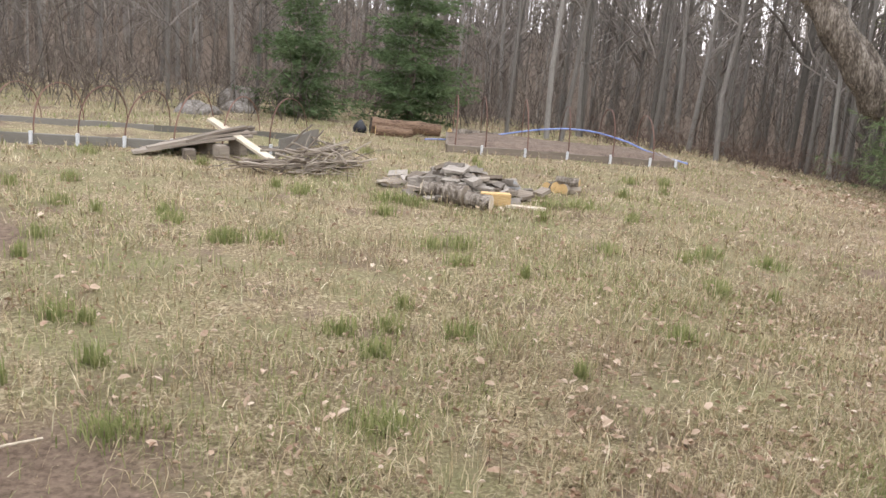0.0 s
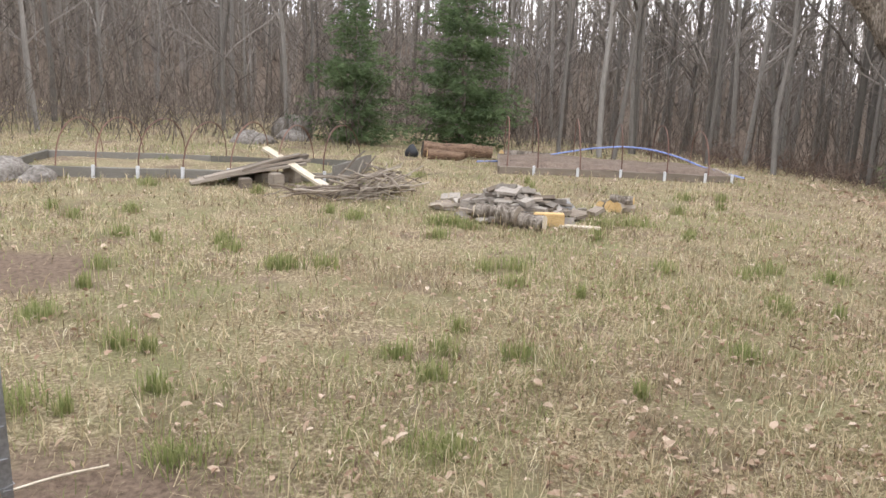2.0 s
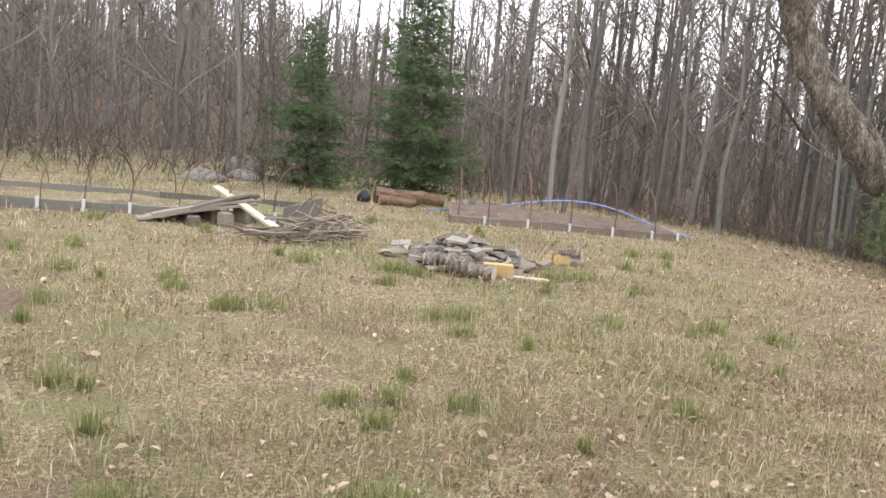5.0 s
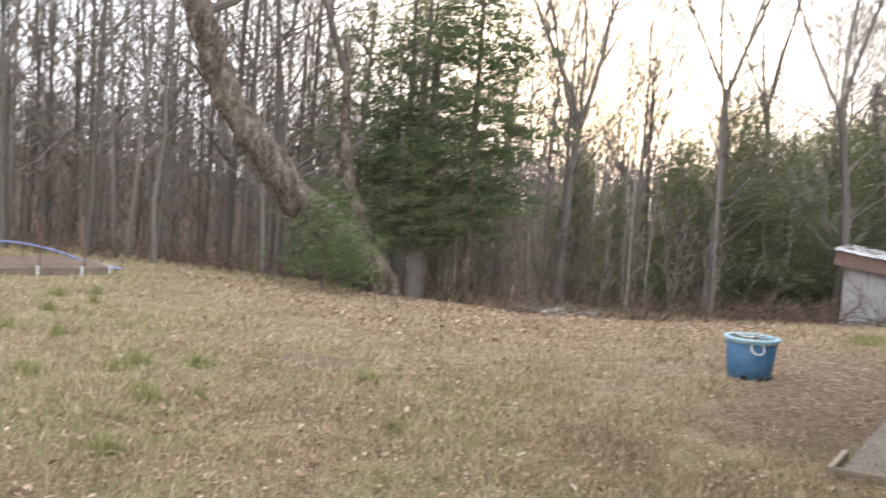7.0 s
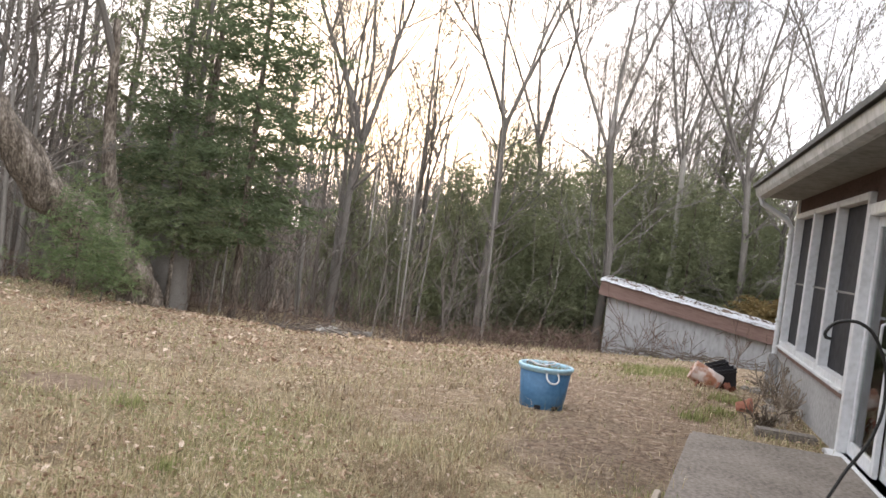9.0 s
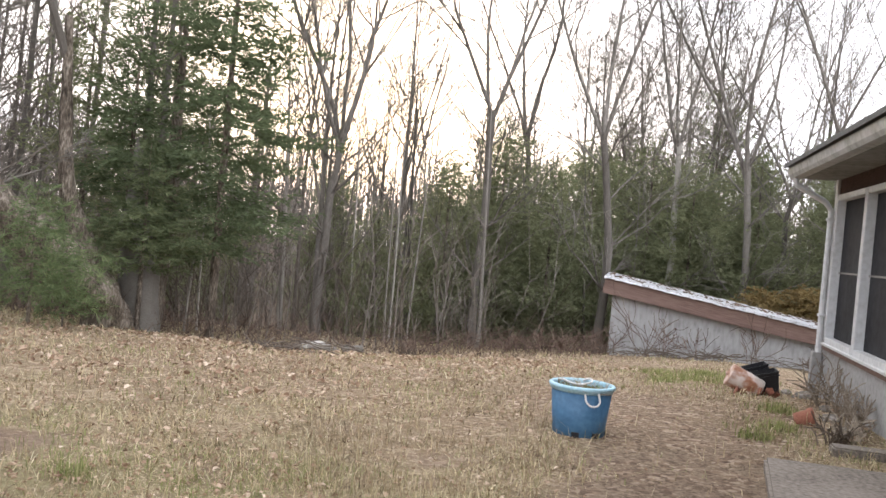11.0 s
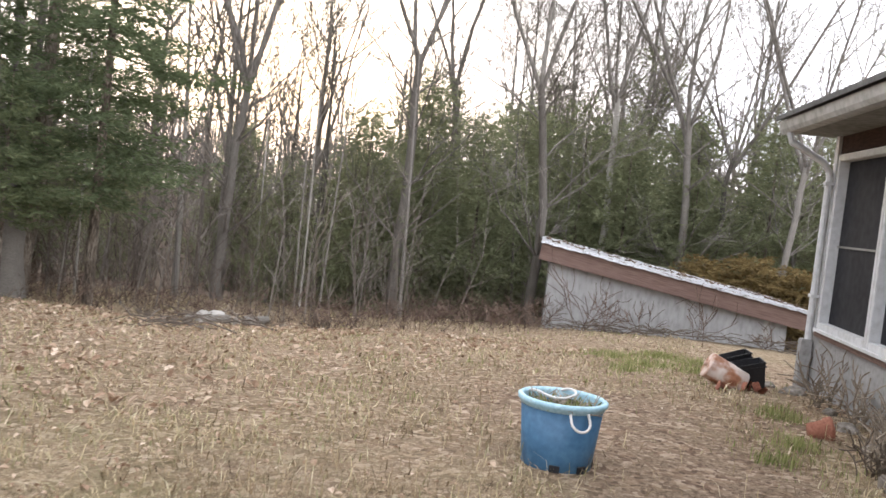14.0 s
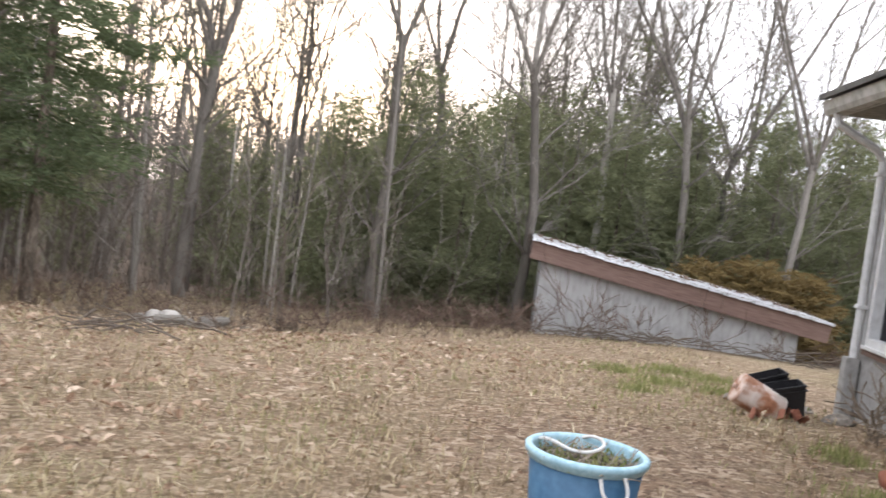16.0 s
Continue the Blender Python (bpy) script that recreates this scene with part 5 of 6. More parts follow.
def lumber_pile():
    t = thing("lumber_pile", "weathered grey planks stacked on short blocks", "lumber pile", pose(0, 0, 0))
    z = garden_height(-2.4, 9.6)
    for k, (x, y, hh) in enumerate(((-2.42, 9.28, 0.1), (-2.08, 9.4, 0.15), (-2.3, 9.75, 0.13), (-1.95, 9.8, 0.18))):
        b = Geo()
        b.box(-0.07, 0.07, -0.09, 0.09, -0.03, hh)
        part("block", bevelled(b, "block", M_PLANK, 0.01), t, "", pose(x, y, z, 0, 0, 20 + 13 * k))
    Q = [((-3.05, 9.25, 0.02), (-1.78, 9.75, 0.22), 0.16), ((-3.0, 9.42, 0.03), (-1.75, 9.9, 0.25), 0.15), ((-2.85, 9.62, 0.06), (-1.8, 10.05, 0.26), 0.14),
         ((-2.9, 9.3, 0.07), (-1.82, 9.78, 0.265), 0.12), ((-2.75, 9.5, 0.1), (-1.78, 9.95, 0.30), 0.13), ((-2.5, 9.45, 0.15), (-1.85, 9.8, 0.32), 0.1)]
    for k, (a, b, w) in enumerate(Q):
        beam("plank", (a[0], a[1], a[2] + z), (b[0], b[1], b[2] + z), w, 0.03, M_PLANK, t, seed=60 + k, bow=0.015)
    beam("white_board", (-2.35, 10.2, z + 0.34), (-1.38, 8.95, z + 0.03), 0.085, 0.035, M_LUMBER, t, 12, "pale painted board leaning through the pile", seed=70)


lumber_pile()


def stick_pile():
    t = thing("stick_pile", "heap of grey dead branches on the grass", "brush pile", pose(0, 0, 0))
    rng = random.Random(14)
    for k in range(95):
        right = rng.random() < 0.6
        cx, cy = (rng.gauss(-0.85, 0.16), rng.gauss(9.0, 0.25)) if right else (rng.gauss(-1.4, 0.25), rng.gauss(8.6, 0.18))
        a = rng.gauss(28, 42) if right else rng.gauss(12, 30)
        ln = rng.uniform(0.25, 0.95)
        z = garden_height(cx, cy) + rng.uniform(0.03, 0.26 if right else 0.13)
        tilt = rng.gauss(-6, 14) if right else rng.gauss(0, 8)
        g = Geo()
        pts = [Vector((ln * (i / 5 - 0.5), rng.gauss(0, 0.013), rng.gauss(0, 0.01))) for i in range(6)]
        r = rng.uniform(0.005, 0.018)
        g.tube(pts, [r * (1 - 0.09 * i) for i in range(6)], 6)
        low = ln * 0.5 * abs(math.sin(radians(tilt)))
        part("stick", g.mesh("stick", M_STICK, True), t, "", pose(cx, cy, max(z, garden_height(cx, cy) + low * 0.8), 0, tilt, a))


stick_pile()


def wood_heap():
    rng = random.Random(9)
    h = thing("slab_heap", "low heap of grey slabs, bark and wood scraps", "rubble heap", pose(0, 0, 0))
    for k in range(150):
        x, y = rng.gauss(0.55, 0.34), rng.gauss(8.25, 0.26)
        z = garden_height(x, y) + max(0.0, 0.26 - 0.38 * math.hypot(x - 0.55, (y - 8.25) * 1.3)) * rng.uniform(0.2, 1.15) + 0.01
        a, ln = rng.gauss(0, 0.6), rng.uniform(0.1, 0.3)
        beam("slab", (x, y, z), (x + ln * math.cos(a), y + ln * math.sin(a), z + rng.gauss(0.0, 0.03)), rng.uniform(0.07, 0.17), rng.uniform(0.018, 0.055), M_SLATE if k % 3 else M_STICK, h, rng.gauss(0, 16), seed=200 + k)
    G = "firewood"
    for x, y, dz, ln, r, a, lab, cut in ((0.42, 7.5, 0.11, 0.2, 0.12, -28, "bark-covered log round beside the wood heap", M_STICK), (0.62, 7.38, 0.08, 0.26, 0.085, -38, "split log with rough pale face", M_LUMBER),
                                         (0.18, 7.7, 0.10, 0.2, 0.08, 5, "short log with a pale sawn end", M_LUMBER)):
        thing("firewood_log", lab, "firewood", pose(x, y, garden_height(x, y) + dz, 0, 4, a), G, mesh=log_mesh("firewood_log", ln, r, r * 0.9, M_OLD, cut, int(x * 100)))
    b = Geo()
    b.box(-0.15, 0.15, -0.06, 0.06, 0, 0.125)
    thing("wood_block", "fresh yellow sawn block beside the logs", "firewood", pose(0.92, 7.6, garden_height(0.92, 7.6) - 0.005, 0, 0, -3), G, mesh=bevelled(b, "wood_block", M_CUT, 0.008))
    b = Geo()
    b.box(-0.17, 0.17, -0.07, 0.07, 0, 0.09)
    thing("wood_block", "pale split block behind the logs", "firewood", pose(0.35, 7.95, garden_height(0.35, 7.95) + 0.01, 0, 3, 8), G, mesh=bevelled(b, "wood_block", M_LUMBER, 0.012))
    s = thing("board", "pale board lying flat in the grass", "board", pose(0, 0, 0))
    beam("plank", on_ground(1.02, 7.55, 0.012), on_ground(1.42, 7.50, 0.012), 0.09, 0.025, M_LUMBER, s, seed=4)
    boulder(1.2, 8.5, 9, 0.12, 0.08, 0.11, "pale grey stone beside the wood heap", name="stone", material=M_STUCCO, turn=10)
    for k, (x, y, a, ln, r, dz) in enumerate(((1.72, 8.6, 80, 0.22, 0.075, 0.07), (1.8, 8.58, 35, 0.24, 0.065, 0.06), (1.74, 8.66, -25, 0.26, 0.055, 0.15), (1.64, 8.66, 60, 0.22, 0.06, 0.06))):
        thing("firewood_log", "weathered split log in a small stack", "firewood", pose(x, y, garden_height(x, y) + dz, 0, rng.gauss(0, 8), a), G, mesh=log_mesh("firewood_log", ln, r, r * 0.85, M_STICK if k % 2 else M_OLD, M_CUT, 40 + k, 8))


wood_heap()

# felled logs by the spruces
for _x, _y, _l, _r, _a, _m, _t in ((-0.38, 13.75, 1.2, 0.14, 12, M_ORANGE, "felled orange-barked log with a charred end"), (-0.3, 13.4, 0.6, 0.09, 3, M_ORANGE, "thinner felled log lying before a larger one"),
                                   (0.95, 14.0, 0.9, 0.1, 20, M_OLD, "dark rotting log beyond the garden bed")):
    thing("log", _t, "log", pose(_x, _y, garden_height(_x, _y) + _r * 0.9, 0, 2, _a), "felled logs", mesh=log_mesh("log", _l, _r, _r * 0.72, _m, M_SOIL if _r > 0.12 else M_CUT, 77 + int(_r * 100)))
boulder(-0.55, 13.72, 8, 0.12, 0.14, 0.16, "charred black stump end beside a felled log", name="stump", material=M_BLACK)

# boulders at the edge of the woods
for _x, _y, _s, _a, _b, _c in ((-5.4, 9.2, 1, 0.6, 0.35, 0.22), (-4.8, 9.25, 2, 0.3, 0.2, 0.13), (-3.35, 14.6, 3, 0.42, 0.35, 0.17), (-2.75, 15.3, 4, 0.3, 0.28, 0.17), (-2.9, 16.2, 7, 0.42, 0.35, 0.36)):
    boulder(_x, _y, _s, _a, _b, _c, "weathered grey boulder at the edge of the woods", "boulders")
YARD[0] = Matrix.Identity(4)
for _k, (_x, _y, _r) in enumerate(((12.55, 12.35, 0.13), (12.75, 12.05, 0.1), (12.95, 11.75, 0.11), (12.4, 12.5, 0.09), (13.15, 11.9, 0.1), (12.7, 11.8, 0.08), (12.6, 12.15, 0.14))):
    boulder(_x + 0.35, _y - 0.35, 20 + _k, _r * 1.2, _r * 0.9, _r * 1.5, "pale broken stone among dry stalks", "rubble", "rubble_stone", M_PALE if _k % 3 == 0 else M_STONE)
for _k, (_x, _y, _a) in enumerate(((12.4, 12.2, -50), (12.85, 11.8, -30))):
    thing("firewood_log", "rotting pale log piece among dry stalks", "log", pose(_x + 0.35, _y - 0.35, bumpy(_x + 0.35, _y - 0.35) + 0.1, 0, -6, _a), "rubble", mesh=log_mesh("firewood_log", 0.4, 0.075, 0.06, M_GREY, M_STICK, 90 + _k, 8))


def curve_thing(name, label, category, pts, radius, material, m=None):
    cu = bpy.data.curves.new(name, "CURVE")
    cu.dimensions, cu.bevel_depth, cu.bevel_resolution, cu.resolution_u = "3D", radius, 3, 10
    sp = cu.splines.new("BEZIER")
    sp.bezier_points.add(len(pts) - 1)
    for b, p in zip(sp.bezier_points, pts):
        b.co = p
        b.handle_left_type = b.handle_right_type = "AUTO"
    cu.materials.append(material)
    return thing(name, label, category, m or pose(0, 0, 0), mesh=cu)


YARD[0] = GARDEN
_z = garden_height(3.5, 14.5)
curve_thing("water_pipe", "blue plastic pipe bowed up over the garden bed", "pipe",
            [(0.5, 13.2, garden_height(0.5, 13.2) + 0.03), (1.3, 13.9, _z + 0.16), (2.1, 14.5, _z + 0.24), (2.7, 14.4, _z + 0.35), (3.3, 14.3, _z + 0.38), (3.9, 14.0, _z + 0.29), (4.4, 13.8, _z + 0.12), (4.9, 13.4, _z + 0.03)], 0.013, M_PIPE)
YARD[0] = Matrix.Identity(4)
curve_thing("garden_hook", "black iron shepherd's hook with a curled tip", "plant hook",
            [(3.72, 0.10, -0.12), (3.73, 0.106, 0.354), (3.76, 0.12, 0.52), (3.81, 0.076, 0.68), (3.87, 0.0, 0.86), (3.9, -0.013, 1.0), (3.9, 0.024, 1.16), (3.88, 0.083, 1.235), (3.86, 0.15, 1.24), (3.84, 0.195, 1.205), (3.842, 0.20, 1.175), (3.846, 0.18, 1.17)], 0.0065, M_IRON)


def planter():
    x, y = 4.22, -0.12
    t = thing("planter", "round grey concrete planter with dry grass", "planter", pose(x, y, height(x, y)))
    g = Geo()
    g.lathe([(0, -0.05), (0.27, -0.05), (0.33, 0.28), (0.34, 0.30), (0.325, 0.315), (0.30, 0.30), (0.29, 0.24), (0, 0.24)], 36)
    part("bowl", g.mesh("bowl", M_CONC, True), t)
    rng = random.Random(2)
    g = Geo()
    for _ in range(160):
        a, q = rng.uniform(0, 6.28), 0.28 * math.sqrt(rng.random())
        p = Vector((q * math.cos(a), q * math.sin(a), 0.24))
        d = Vector((rng.gauss(0, 0.05), rng.gauss(0, 0.05), rng.uniform(0.05, 0.16)))
        w = Vector((math.cos(a), math.sin(a), 0)) * 0.004
        b = len(g.v)
        g.v += [p - w, p + w, p + d]
        g.f.append((b, b + 1, b + 2))
    part("grass", g.mesh("grass", M_GREEN), t)


planter()


def fence_post():
    t = thing("fence_post", "grey galvanised steel fence post leaning slightly", "post", pose(0, 0, 0))
    a, b = Vector((-1.69, 1.58, -0.2)), Vector((-1.66, 1.46, 0.92))
    d = (b - a).normalized()
    m = Matrix.Translation(a) @ d.to_track_quat("Z", "Y").to_matrix().to_4x4() @ pose(0, 0, 0, 0, 0, 20)
    g = Geo()
    ln = (b - a).length
    g.box(-0.02, 0.02, -0.003, 0.003, 0, ln)
    g.box(-0.004, 0.004, 0.003, 0.03, 0, ln)
    part("tee_bar", g.mesh("tee_bar", M_STEEL), t, "", m)
    for z in np.arange(0.3, ln - 0.03, 0.12):
        s = Geo()
        s.box(-0.012, 0.012, -0.011, -0.003, z, z + 0.018)
        part("stud", s.mesh("stud", M_STEEL), t, "", m)
    w = Geo()
    w.tube([(-0.022, -0.012, 0.33), (0.0, -0.016, 0.335), (0.024, -0.01, 0.34), (0.02, 0.02, 0.335)], [0.0025] * 4, 5)
    part("wire_tie", w.mesh("wire_tie", M_STEEL, True), t, "", m)


YARD[0] = GARDEN
fence_post()
curve_thing("stick", "thin pale peeled stick lying on bare soil", "stick", [on_ground(-1.78, 1.74, 0.03), on_ground(-1.65, 1.85, 0.035), on_ground(-1.5, 1.98, 0.025)], 0.006, M_LUMBER)
YARD[0] = Matrix.Identity(4)


# ---- by the house corner ----
def crate(m, label):
    t = thing("crate", label, "crate", m, "black crates")
    L, W, Hh = 0.38, 0.26, 0.36
    g = Geo()
    lo, hi = 0.74, 1.0
    n = len(g.v)
    for s, z in ((lo, 0), (hi, Hh)):
        for x, y in ((-1, -1), (1, -1), (1, 1), (-1, 1)):
            g.v.append(Vector((x * L / 2 * s, y * W / 2 * s, z)))
    for s, z in ((hi - 0.05, Hh), (lo - 0.05, 0.012)):
        for x, y in ((-1, -1), (1, -1), (1, 1), (-1, 1)):
            g.v.append(Vector((x * L / 2 * s, y * W / 2 * s, z)))
    g.f += [(3, 2, 1, 0), (12, 13, 14, 15)]
    for k in range(4):
        j = (k + 1) % 4
        g.f += [(k, j, 4 + j, 4 + k), (4 + k, 4 + j, 8 + j, 8 + k), (8 + k, 8 + j, 12 + j, 12 + k)]
    part("body", g.mesh("body", M_BLACK), t)
    r = Geo()
    for z in (Hh - 0.025, Hh - 0.075):
        r.box(-L / 2 - 0.008, L / 2 + 0.008, -W / 2 - 0.008, -W / 2 + 0.004, z, z + 0.02)
        r.box(-L / 2 - 0.008, L / 2 + 0.008, W / 2 - 0.004, W / 2 + 0.008, z, z + 0.02)
        r.box(-L / 2 - 0.008, -L / 2 + 0.004, -W / 2 + 0.004, W / 2 - 0.004, z, z + 0.02)
        r.box(L / 2 - 0.004, L / 2 + 0.008, -W / 2 + 0.004, W / 2 - 0.004, z, z + 0.02)
    part("rim", bevelled(r, "rim", M_BLACK, 0.003), t)


_x, _y, _ = at_house(4.1, 0.6)
_g = bumpy(_x, _y)
crate(pose(_x - 0.05, _y + 0.0, _g + 0.01, 0, 0, -62) @ pose(0, 0, 0, 5, -16, 0) @ Matrix.Scale(0.76, 4), "black plastic nursery crate tipped in the grass")
crate(pose(_x + 0.12, _y + 0.16, _g + 0.05, 0, 0, -60) @ pose(0, 0, 0, 3, -20, 0) @ Matrix.Scale(0.76, 4), "black plastic crate leaning behind another")


def rusty_can():
    x, y, _ = at_house(3.95, 0.92)
    t = thing("steel_can", "rust-stained white steel can lying on its side", "can", pose(x, y, bumpy(x, y) + 0.13, 0, 66, 118) @ Matrix.Scale(0.82, 4))
    g = Geo()
    g.lathe([(0, -0.25), (0.148, -0.25), (0.158, -0.235), (0.16, -0.1), (0.163, -0.09), (0.16, -0.08), (0.16, 0.08), (0.163, 0.09), (0.16, 0.1), (0.16, 0.215), (0.163, 0.225), (0.158, 0.235), (0.14, 0.24), (0.05, 0.24), (0, 0.24)], 28)
    part("body", g.mesh("body", M_RUST, True), t)
    c = Geo()
    c.lathe([(0, 0.24), (0.03, 0.24), (0.03, 0.275), (0, 0.28)], 14)
    part("cap", c.mesh("cap", M_RUST, True), t)
    p = thing("clay_shards", "broken terracotta pieces beside a rusty can", "pot shard", pose(0, 0, 0))
    rng = random.Random(6)
    for k in range(7):
        a, b = x - 0.1 + rng.gauss(0, 0.14), y - 0.18 + rng.gauss(0, 0.09)
        s = Geo()
        n = 5
        for i in range(n):
            for j in (0, 1):
                an = i / (n - 1) * 0.9
                for rr in (0.1, 0.112):
                    s.v.append(Vector((rr * math.cos(an) - 0.1, rr * math.sin(an) - 0.05, j * rng.uniform(0.06, 0.1))))
        for i in range(n - 1):
            o = i * 4
            s.f += [(o, o + 4, o + 6, o + 2), (o + 1, o + 3, o + 7, o + 5), (o, o + 1, o + 5, o + 4), (o + 2, o + 6, o + 7, o + 3)]
        part("shard", s.mesh("shard", M_TERRA), p, "", pose(a, b, bumpy(a, b) + 0.02, rng.uniform(-70, 70), rng.uniform(-70, 70), rng.uniform(0, 360)))


rusty_can()


def clay_pot():
    x, y, _ = at_house(1.85, 0.62)
    t = thing("plant_pot", "terracotta plant pot lying half sunk in the grass", "plant pot", pose(x, y, bumpy(x, y) + 0.05, 78, 0, 25) @ Matrix.Scale(0.9, 4))
    g = Geo()
    g.lathe([(0, -0.09), (0.065, -0.09), (0.09, 0.05), (0.104, 0.05), (0.108, 0.1), (0.096, 0.1), (0.082, 0.04), (0.058, -0.075), (0, -0.075)], 26)
    part("body", g.mesh("body", M_TERRA, True), t)


clay_pot()
for _k, (_a, _b, _r) in enumerate(((3.95, 0.25, 0.14), (4.15, 0.18, 0.1), (4.7, 0.9, 0.16), (4.5, 0.35, 0.09), (2.2, 0.3, 0.12), (1.5, 0.35, 0.1), (2.9, 0.22, 0.09))):
    _x, _y, _ = at_house(_a, _b)
    boulder(_x, _y, 40 + _k, _r * 0.9, _r * 0.65, _r * 0.5, "pale rounded stone at the foot of the house", "foundation stones", "stone")


def dry_shrub(x, y, seed, h, label, material, n=26, name="dry_shrub", spread_=0.5):
    rng = random.Random(seed)
    t = thing(name, label, "shrub", pose(x, y, bumpy(x, y) - 0.03), "dry shrubs")
    g = Geo()
    for _ in range(n):
        a = rng.uniform(0, 6.28)
        d = Vector((math.cos(a) * spread_ * rng.random(), math.sin(a) * spread_ * rng.random(), 0.7))
        limb(g, rng, Vector((rng.gauss(0, 0.06), rng.gauss(0, 0.06), 0)), d, h * rng.uniform(0.5, 1.1), 0.006, 1, 4, up=0.1, twist=0.2, kids=(2, 5))
    part("stem", g.mesh("stem", material), t)


for _k, (_a, _b, _h) in enumerate(((0.8, 0.55, 0.26), (1.15, 0.4, 0.26), (1.7, 0.2, 0.34), (2.5, 0.15, 0.45), (3.2, 0.2, 0.45))):
    _x, _y, _ = at_house(_a, _b)
    dry_shrub(_x, _y, 50 + _k, _h, "dry grey stalks against the house wall", M_STICK, 18)
for _k, (_yy, _h) in enumerate(((2.6, 0.8), (1.95, 1.25), (1.6, 0.9), (0.9, 0.7), (-0.1, 1.0), (-1.3, 0.6))):
    _x, _y, _ = at_house(11.6 - 0.1 * _k % 0.3, _yy)
    dry_shrub(_x, _y, 70 + _k, _h, "leafless brown shrub before the shed wall", M_RED, 7, spread_=0.9)
for _k, (_x, _y) in enumerate(((13.6, 11.2), (14.3, 10.8), (13.2, 11.6), (12.2, 12.6))):
    dry_shrub(_x, _y, 90 + _k, 0.3, "low tangle of dry brush at the lawn's edge", M_STICK, 16, spread_=1.2)


def cut_brush(seed, n, x0, x1, y0, y1, label):
    """Cut stems lying in a loose heap, in the axes of the house."""
    rng = random.Random(seed)
    t = thing("brush_pile", label, "brush pile", pose(0, 0, 0), "brush piles")
    for k in range(n):
        a, b = rng.uniform(x0, x1), rng.uniform(y0, y1)
        x, y, z = at_house(a, b)
        ln = rng.uniform(0.4, 1.3)
        g = Geo()
        r = rng.uniform(0.006, 0.016)
        g.tube([Vector((ln * (i / 5 - 0.5), rng.gauss(0, 0.04), rng.gauss(0, 0.03))) for i in range(6)], [r * (1 - 0.12 * i) for i in range(6)], 5)
        part("stem", g.mesh("stem", M_BRUSH, True), t, "", pose(x, y, z + rng.uniform(0.03, 0.16), 0, rng.gauss(0, 9), HROT + rng.gauss(90, 35)))


cut_brush(31, 34, 11.0, 11.75, 0.2, 2.7, "loose heap of cut brown stems along the shed wall")
cut_brush(32, 22, 11.2, 11.8, -2.0, 0.0, "scattered cut stems by the shed's foot")
cut_brush(33, 24, 4.6, 6.2, 6.3, 7.6, "small heap of dry sticks at the edge of the lawn")


# ---- grass, leaves and tufts ----
def scatter(n, rmin, rmax, rng, lo=-62, hi=112):
    """Places over the lawn, thicker by the path."""
    c = rng.random(n)
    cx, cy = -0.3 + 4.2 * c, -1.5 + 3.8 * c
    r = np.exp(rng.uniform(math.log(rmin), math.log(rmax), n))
    a = np.radians(rng.uniform(lo, hi, n))
    x, y = cx + r * np.sin(a), cy + r * np.cos(a)
    hx, hy = math.cos(radians(HROT)), math.sin(radians(HROT))
    lx, ly = (x - HX) * hx + (y - HY) * hy, -(x - HX) * hy + (y - HY) * hx
    keep = (ly > 0.06) & ~((lx > -12.1) & (lx < -0.45) & (ly < 1.32) & ~((rng.random(n) < 0.06) & (ly > 0.9)))
    keep &= ~((lx > 11.9) & (ly < 2.8))
    for px, py, pr in PATCHES:
        d = np.hypot(x - px, y - py) / pr
        keep &= d * (0.7 + 0.6 * rng.random(n)) > 0.85 * (rng.random(n) < 0.88)
    return x[keep], y[keep], r[keep]


def blades(name, label, x, y, length, width, tilt, material, rng):
    n = len(x)
    z = np.array([bumpy(float(a), float(b)) for a, b in zip(x, y)]) - 0.004
    a = rng.uniform(0, 2 * math.pi, n)
    sx, sy = -np.sin(a), np.cos(a)
    hx, hz = np.sin(tilt) * length, np.cos(tilt) * length
    bend = rng.uniform(0.25, 0.5, n)
    v = np.empty((n, 5, 3))
    v[:, 0] = np.stack([x - sx * width, y - sy * width, z], 1)
    v[:, 1] = np.stack([x + sx * width, y + sy * width, z], 1)
    mx, my, mz = x + np.cos(a) * hx * bend, y + np.sin(a) * hx * bend, z + hz * 0.75
    v[:, 2] = np.stack([mx + sx * width * 0.85, my + sy * width * 0.85, mz], 1)
    v[:, 3] = np.stack([mx - sx * width * 0.85, my - sy * width * 0.85, mz], 1)
    turn = rng.normal(0, 0.25, n)
    v[:, 4] = np.stack([x + np.cos(a + turn) * hx, y + np.sin(a + turn) * hx, z + hz], 1)
    me = bpy.data.meshes.new(name)
    me.vertices.add(n * 5)
    me.vertices.foreach_set("co", v.ravel())
    me.loops.add(n * 7)
    me.loops.foreach_set("vertex_index", np.tile([0, 1, 2, 3, 3, 2, 4], n) + np.repeat(np.arange(n) * 5, 7))
    me.polygons.add(n * 2)
    me.polygons.foreach_set("loop_start", np.tile([0, 4], n) + np.repeat(np.arange(n) * 7, 2))
    me.materials.append(material)
    me.update(calc_edges=True)
    return tagged(new(name, me), label, "grass" if "leaf" not in name else "leaves", kind="stuff")


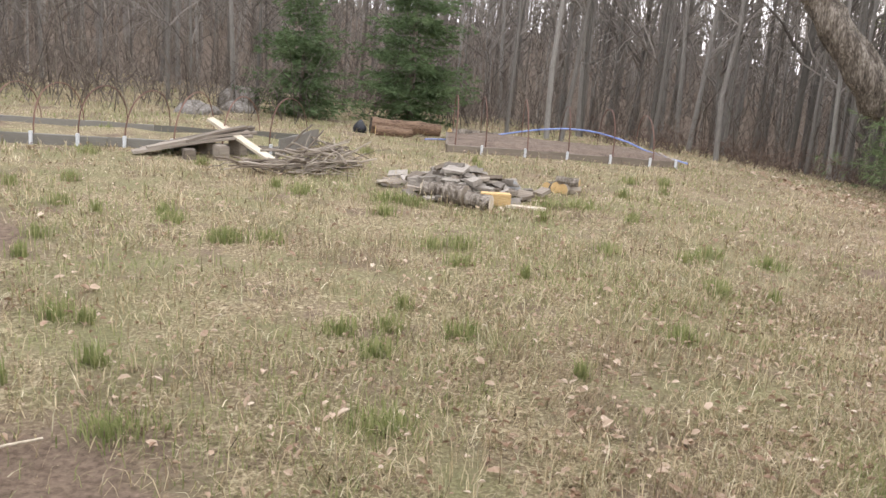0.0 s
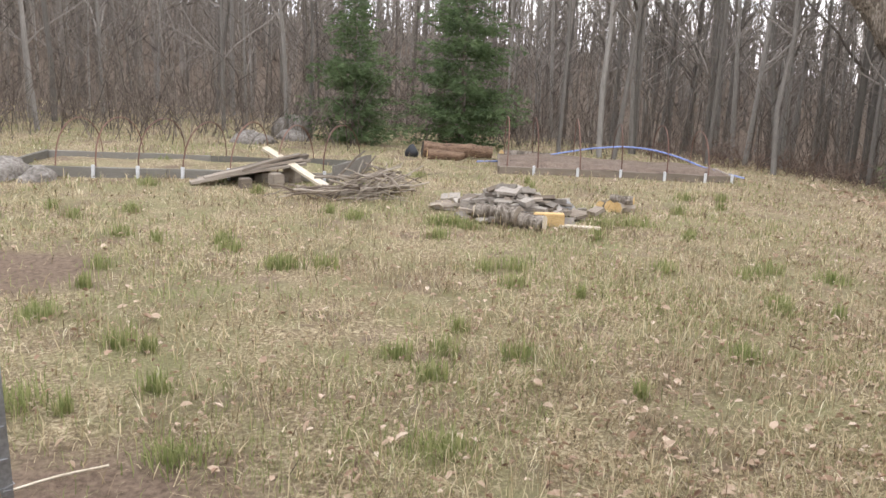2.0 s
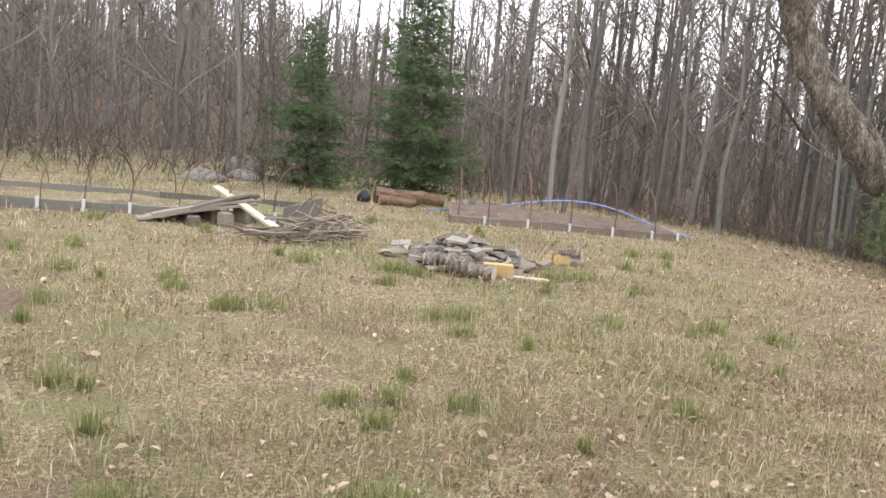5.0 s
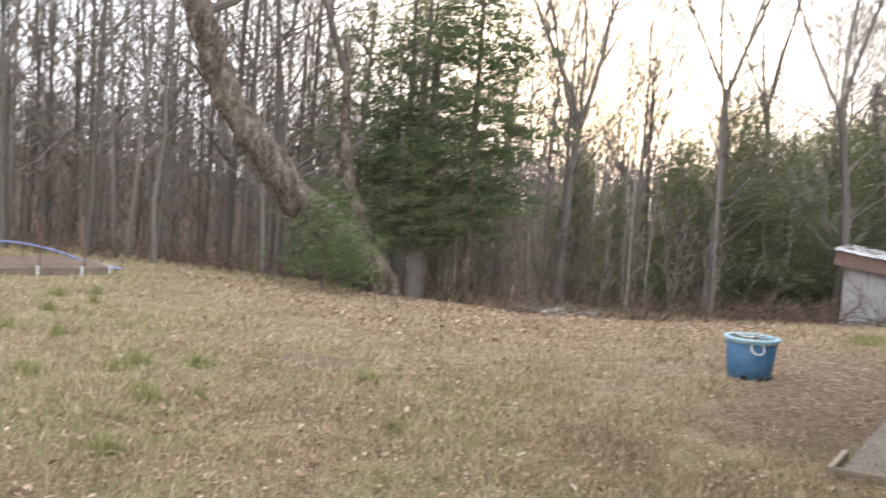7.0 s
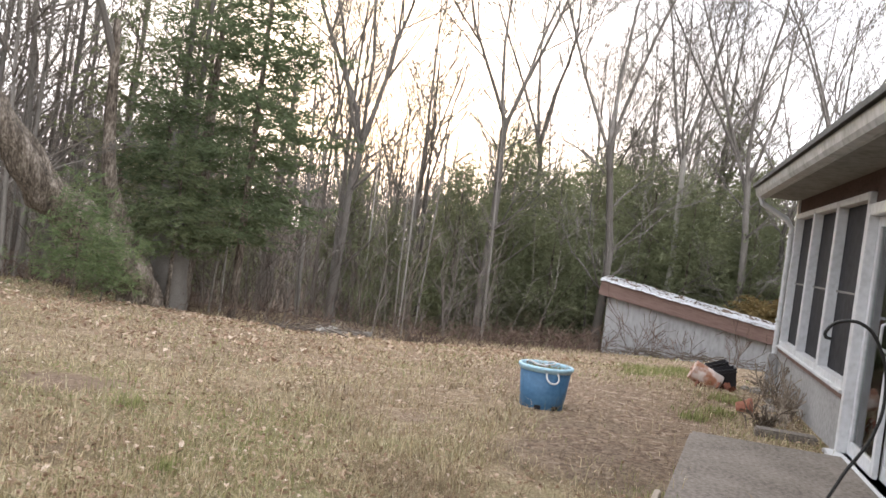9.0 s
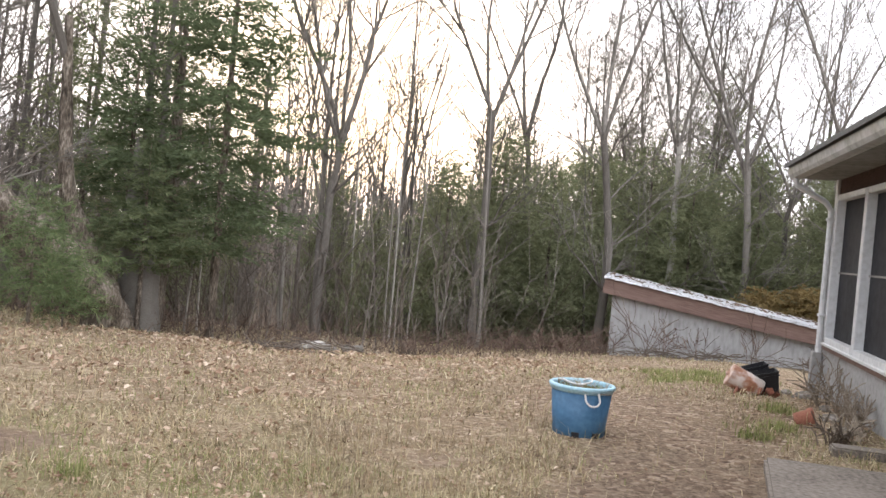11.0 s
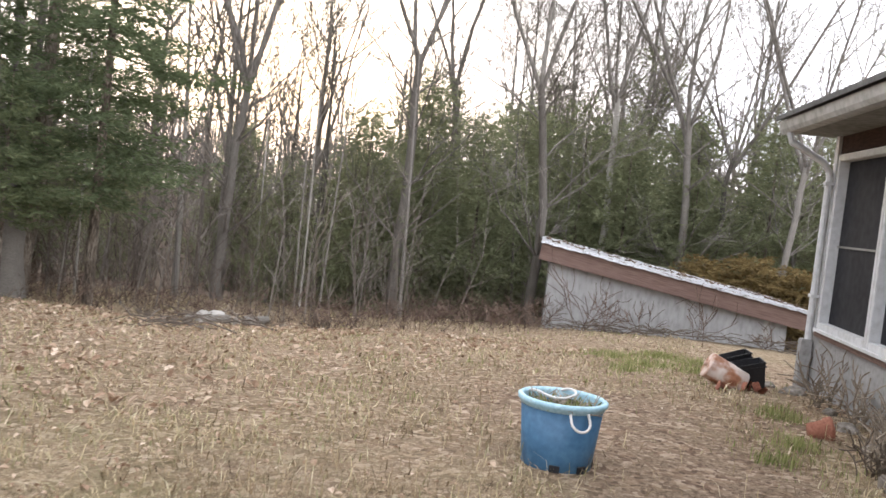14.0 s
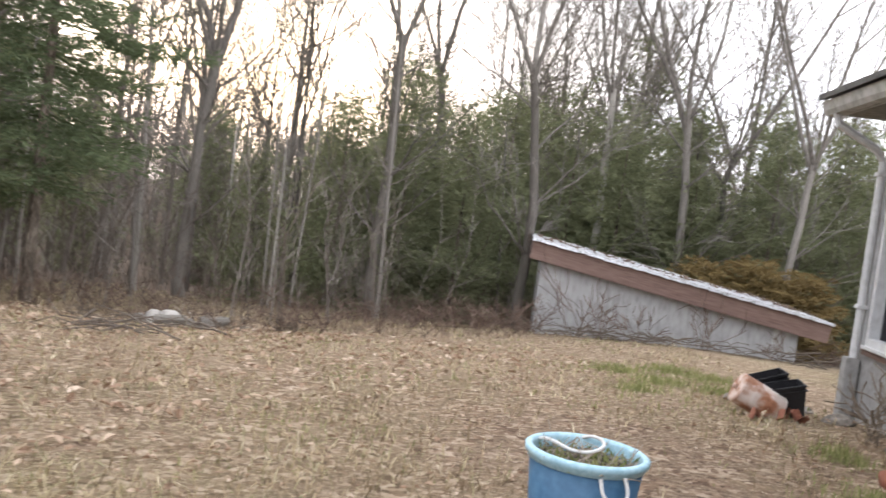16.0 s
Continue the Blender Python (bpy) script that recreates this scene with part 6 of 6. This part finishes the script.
NR = np.random.default_rng(7)
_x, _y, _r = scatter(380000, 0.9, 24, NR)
_p = np.array([noise.noise((float(a) * 1.3, float(b) * 1.3, 4)) + 0.6 * noise.noise((float(a) * 4.5, float(b) * 4.5, 4)) for a, b in zip(_x, _y)])
_k = _p > -0.6 + 1.0 * NR.random(len(_p))
_x, _y, _r = _x[_k], _y[_k], _r[_k]
_n = len(_x)
_q = np.array([noise.noise((float(a) * 0.8, float(b) * 0.8, 17)) + 0.7 * noise.noise((float(a) * 2.4, float(b) * 2.4, 5)) for a, b in zip(_x, _y)])
_house = np.hypot(_x - 7.6, _y - 2.6)
_dull = _q + 0.35 * NR.normal(0, 1, len(_q)) > 0.22 - 0.55 * np.exp(-(_house / 3.2) ** 2)
for _m, _name, _label, _mt in ((~_dull, "dead_grass", "matted straw-coloured dead grass on the lawn", M_GRASS), (_dull, "brown_grass", "flattened dull brown dead grass on the lawn", M_BROWN_GRASS)):
    _n = int(_m.sum())
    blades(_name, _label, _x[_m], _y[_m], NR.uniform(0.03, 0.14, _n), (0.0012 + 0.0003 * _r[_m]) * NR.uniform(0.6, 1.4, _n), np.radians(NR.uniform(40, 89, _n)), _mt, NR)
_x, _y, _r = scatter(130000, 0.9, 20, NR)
_p = np.array([noise.noise((float(a) * 0.6, float(b) * 0.6, 9)) + 0.5 * noise.noise((float(a) * 2.6, float(b) * 2.6, 2)) for a, b in zip(_x, _y)])
_k = _p > -0.16 + 0.45 * NR.random(len(_p)) + 0.3 * (_x > 4.5)
_x, _y, _r = _x[_k], _y[_k], _r[_k]
_n = len(_x)
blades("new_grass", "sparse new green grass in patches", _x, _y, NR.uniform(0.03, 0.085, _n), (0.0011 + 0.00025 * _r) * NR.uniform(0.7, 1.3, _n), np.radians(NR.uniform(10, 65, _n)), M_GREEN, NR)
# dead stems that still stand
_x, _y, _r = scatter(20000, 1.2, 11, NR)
_p = np.array([noise.noise((float(a) * 1.1, float(b) * 1.1, 31)) for a, b in zip(_x, _y)])
_k = _p > -0.25 + 0.5 * NR.random(len(_p))
_x, _y, _r = _x[_k], _y[_k], _r[_k]
_n = len(_x)
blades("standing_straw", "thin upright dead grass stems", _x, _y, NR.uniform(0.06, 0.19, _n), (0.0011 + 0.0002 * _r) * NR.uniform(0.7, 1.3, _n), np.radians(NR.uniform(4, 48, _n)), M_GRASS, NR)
# green tufts
_tx, _ty = [], []
_spots = [(4.14, 4.9, 0.09), (2.99, 5.81, 0.09), (1.6, 5.72, 0.09), (1.8, 7.82, 0.16), (1.5, 7.7, 0.12), (-0.17, 7.31, 0.1), (-1.85, 5.8, 0.09), (-1.37, 5.36, 0.11), (-1.26, 2.09, 0.12), (-0.22, 2.22, 0.12), (-2.09, 2.54, 0.12),
          (-2.56, 3.92, 0.1), (2.26, 5.66, 0.1), (9.0, 2.7, 0.12), (13.9, 5.7, 0.28), (13.2, 5.0, 0.3), (14.6, 5.3, 0.3), (12.9, 4.3, 0.22), (9.6, 2.7, 0.16), (10.6, 3.0, 0.18), (12.2, 4.9, 0.2), (14.2, 4.7, 0.25), (0.4, 5.6, 0.1)]
for _ in range(75):
    _spots.append((float(NR.uniform(-7, 3.5)), float(NR.uniform(2, 11)), float(NR.uniform(0.03, 0.1))))
for a, b, s in _spots:
    if a < 5:
        a, b = (GARDEN @ Vector((a, b, 0))).xy
    m = int(50 + 600 * s + 3000 * s * s)
    _tx.append(a + NR.normal(0, s * 0.6, m))
    _ty.append(b + NR.normal(0, s * 0.6, m))
_x, _y = np.concatenate(_tx), np.concatenate(_ty)
_n = len(_x)
blades("green_tuft_grass", "small green tufts of fresh grass", _x, _y, NR.uniform(0.04, 0.13, _n), NR.uniform(0.0018, 0.004, _n), np.radians(NR.uniform(0, 45, _n)), M_GREEN, NR)


def leaf_litter(n):
    rng = random.Random(12)
    x, y, r = scatter(n, 1.3, 22, NR)
    g = Geo()
    for a, b in zip(x, y):
        a, b = float(a), float(b)
        if math.hypot(a - 7.2, b - 2.6) < 2.6 and rng.random() < 0.7:
            continue
        if rng.random() > 0.34 + 0.5 * min(1, max(0, (0.75 * a + 0.3 * b - 1.5) / 6)):
            continue
        z = bumpy(a, b) + rng.uniform(0.01, 0.045)
        m = pose(a, b, z, rng.gauss(0, 16), rng.gauss(0, 16), rng.uniform(0, 360))
        l = rng.uniform(0.007, 0.022) * (1.5 if rng.random() < 0.2 else 1)
        w, c = l * rng.uniform(0.25, 0.7), rng.uniform(0.003, 0.014)
        o = len(g.v)
        g.v += [m @ Vector(p) for p in ((-l, 0, 0), (-l * 0.3, -w, c), (l * 0.5, -w * 0.8, c), (l, 0, 0), (l * 0.5, w * 0.8, c), (-l * 0.3, w, c))]
        g.f += [(o, o + 1, o + 2, o + 3), (o, o + 3, o + 4, o + 5)]
    for _ in range(3600):
        a, b = rng.uniform(5.5, 14.5), rng.uniform(6.0, 13.5)
        if noise.noise((a * 0.9, b * 0.9, 2)) < rng.uniform(-0.5, 0.35) or in_woods(a, b, 0.5):
            continue
        m = pose(a, b, bumpy(a, b) + rng.uniform(0.015, 0.05), rng.gauss(0, 20), rng.gauss(0, 20), rng.uniform(0, 360))
        l = rng.uniform(0.02, 0.05)
        w, c = l * rng.uniform(0.4, 0.7), rng.uniform(0.005, 0.02)
        o = len(g.v)
        g.v += [m @ Vector(p) for p in ((-l, 0, 0), (-l * 0.3, -w, c), (l * 0.5, -w * 0.8, c), (l, 0, 0), (l * 0.5, w * 0.8, c), (-l * 0.3, w, c))]
        g.f += [(o, o + 1, o + 2, o + 3), (o, o + 3, o + 4, o + 5)]
    tagged(new("leaf_litter", g.mesh("leaf_litter", M_LEAF)), "scattered tan and brown fallen leaves", "leaves", kind="stuff")


leaf_litter(44000)
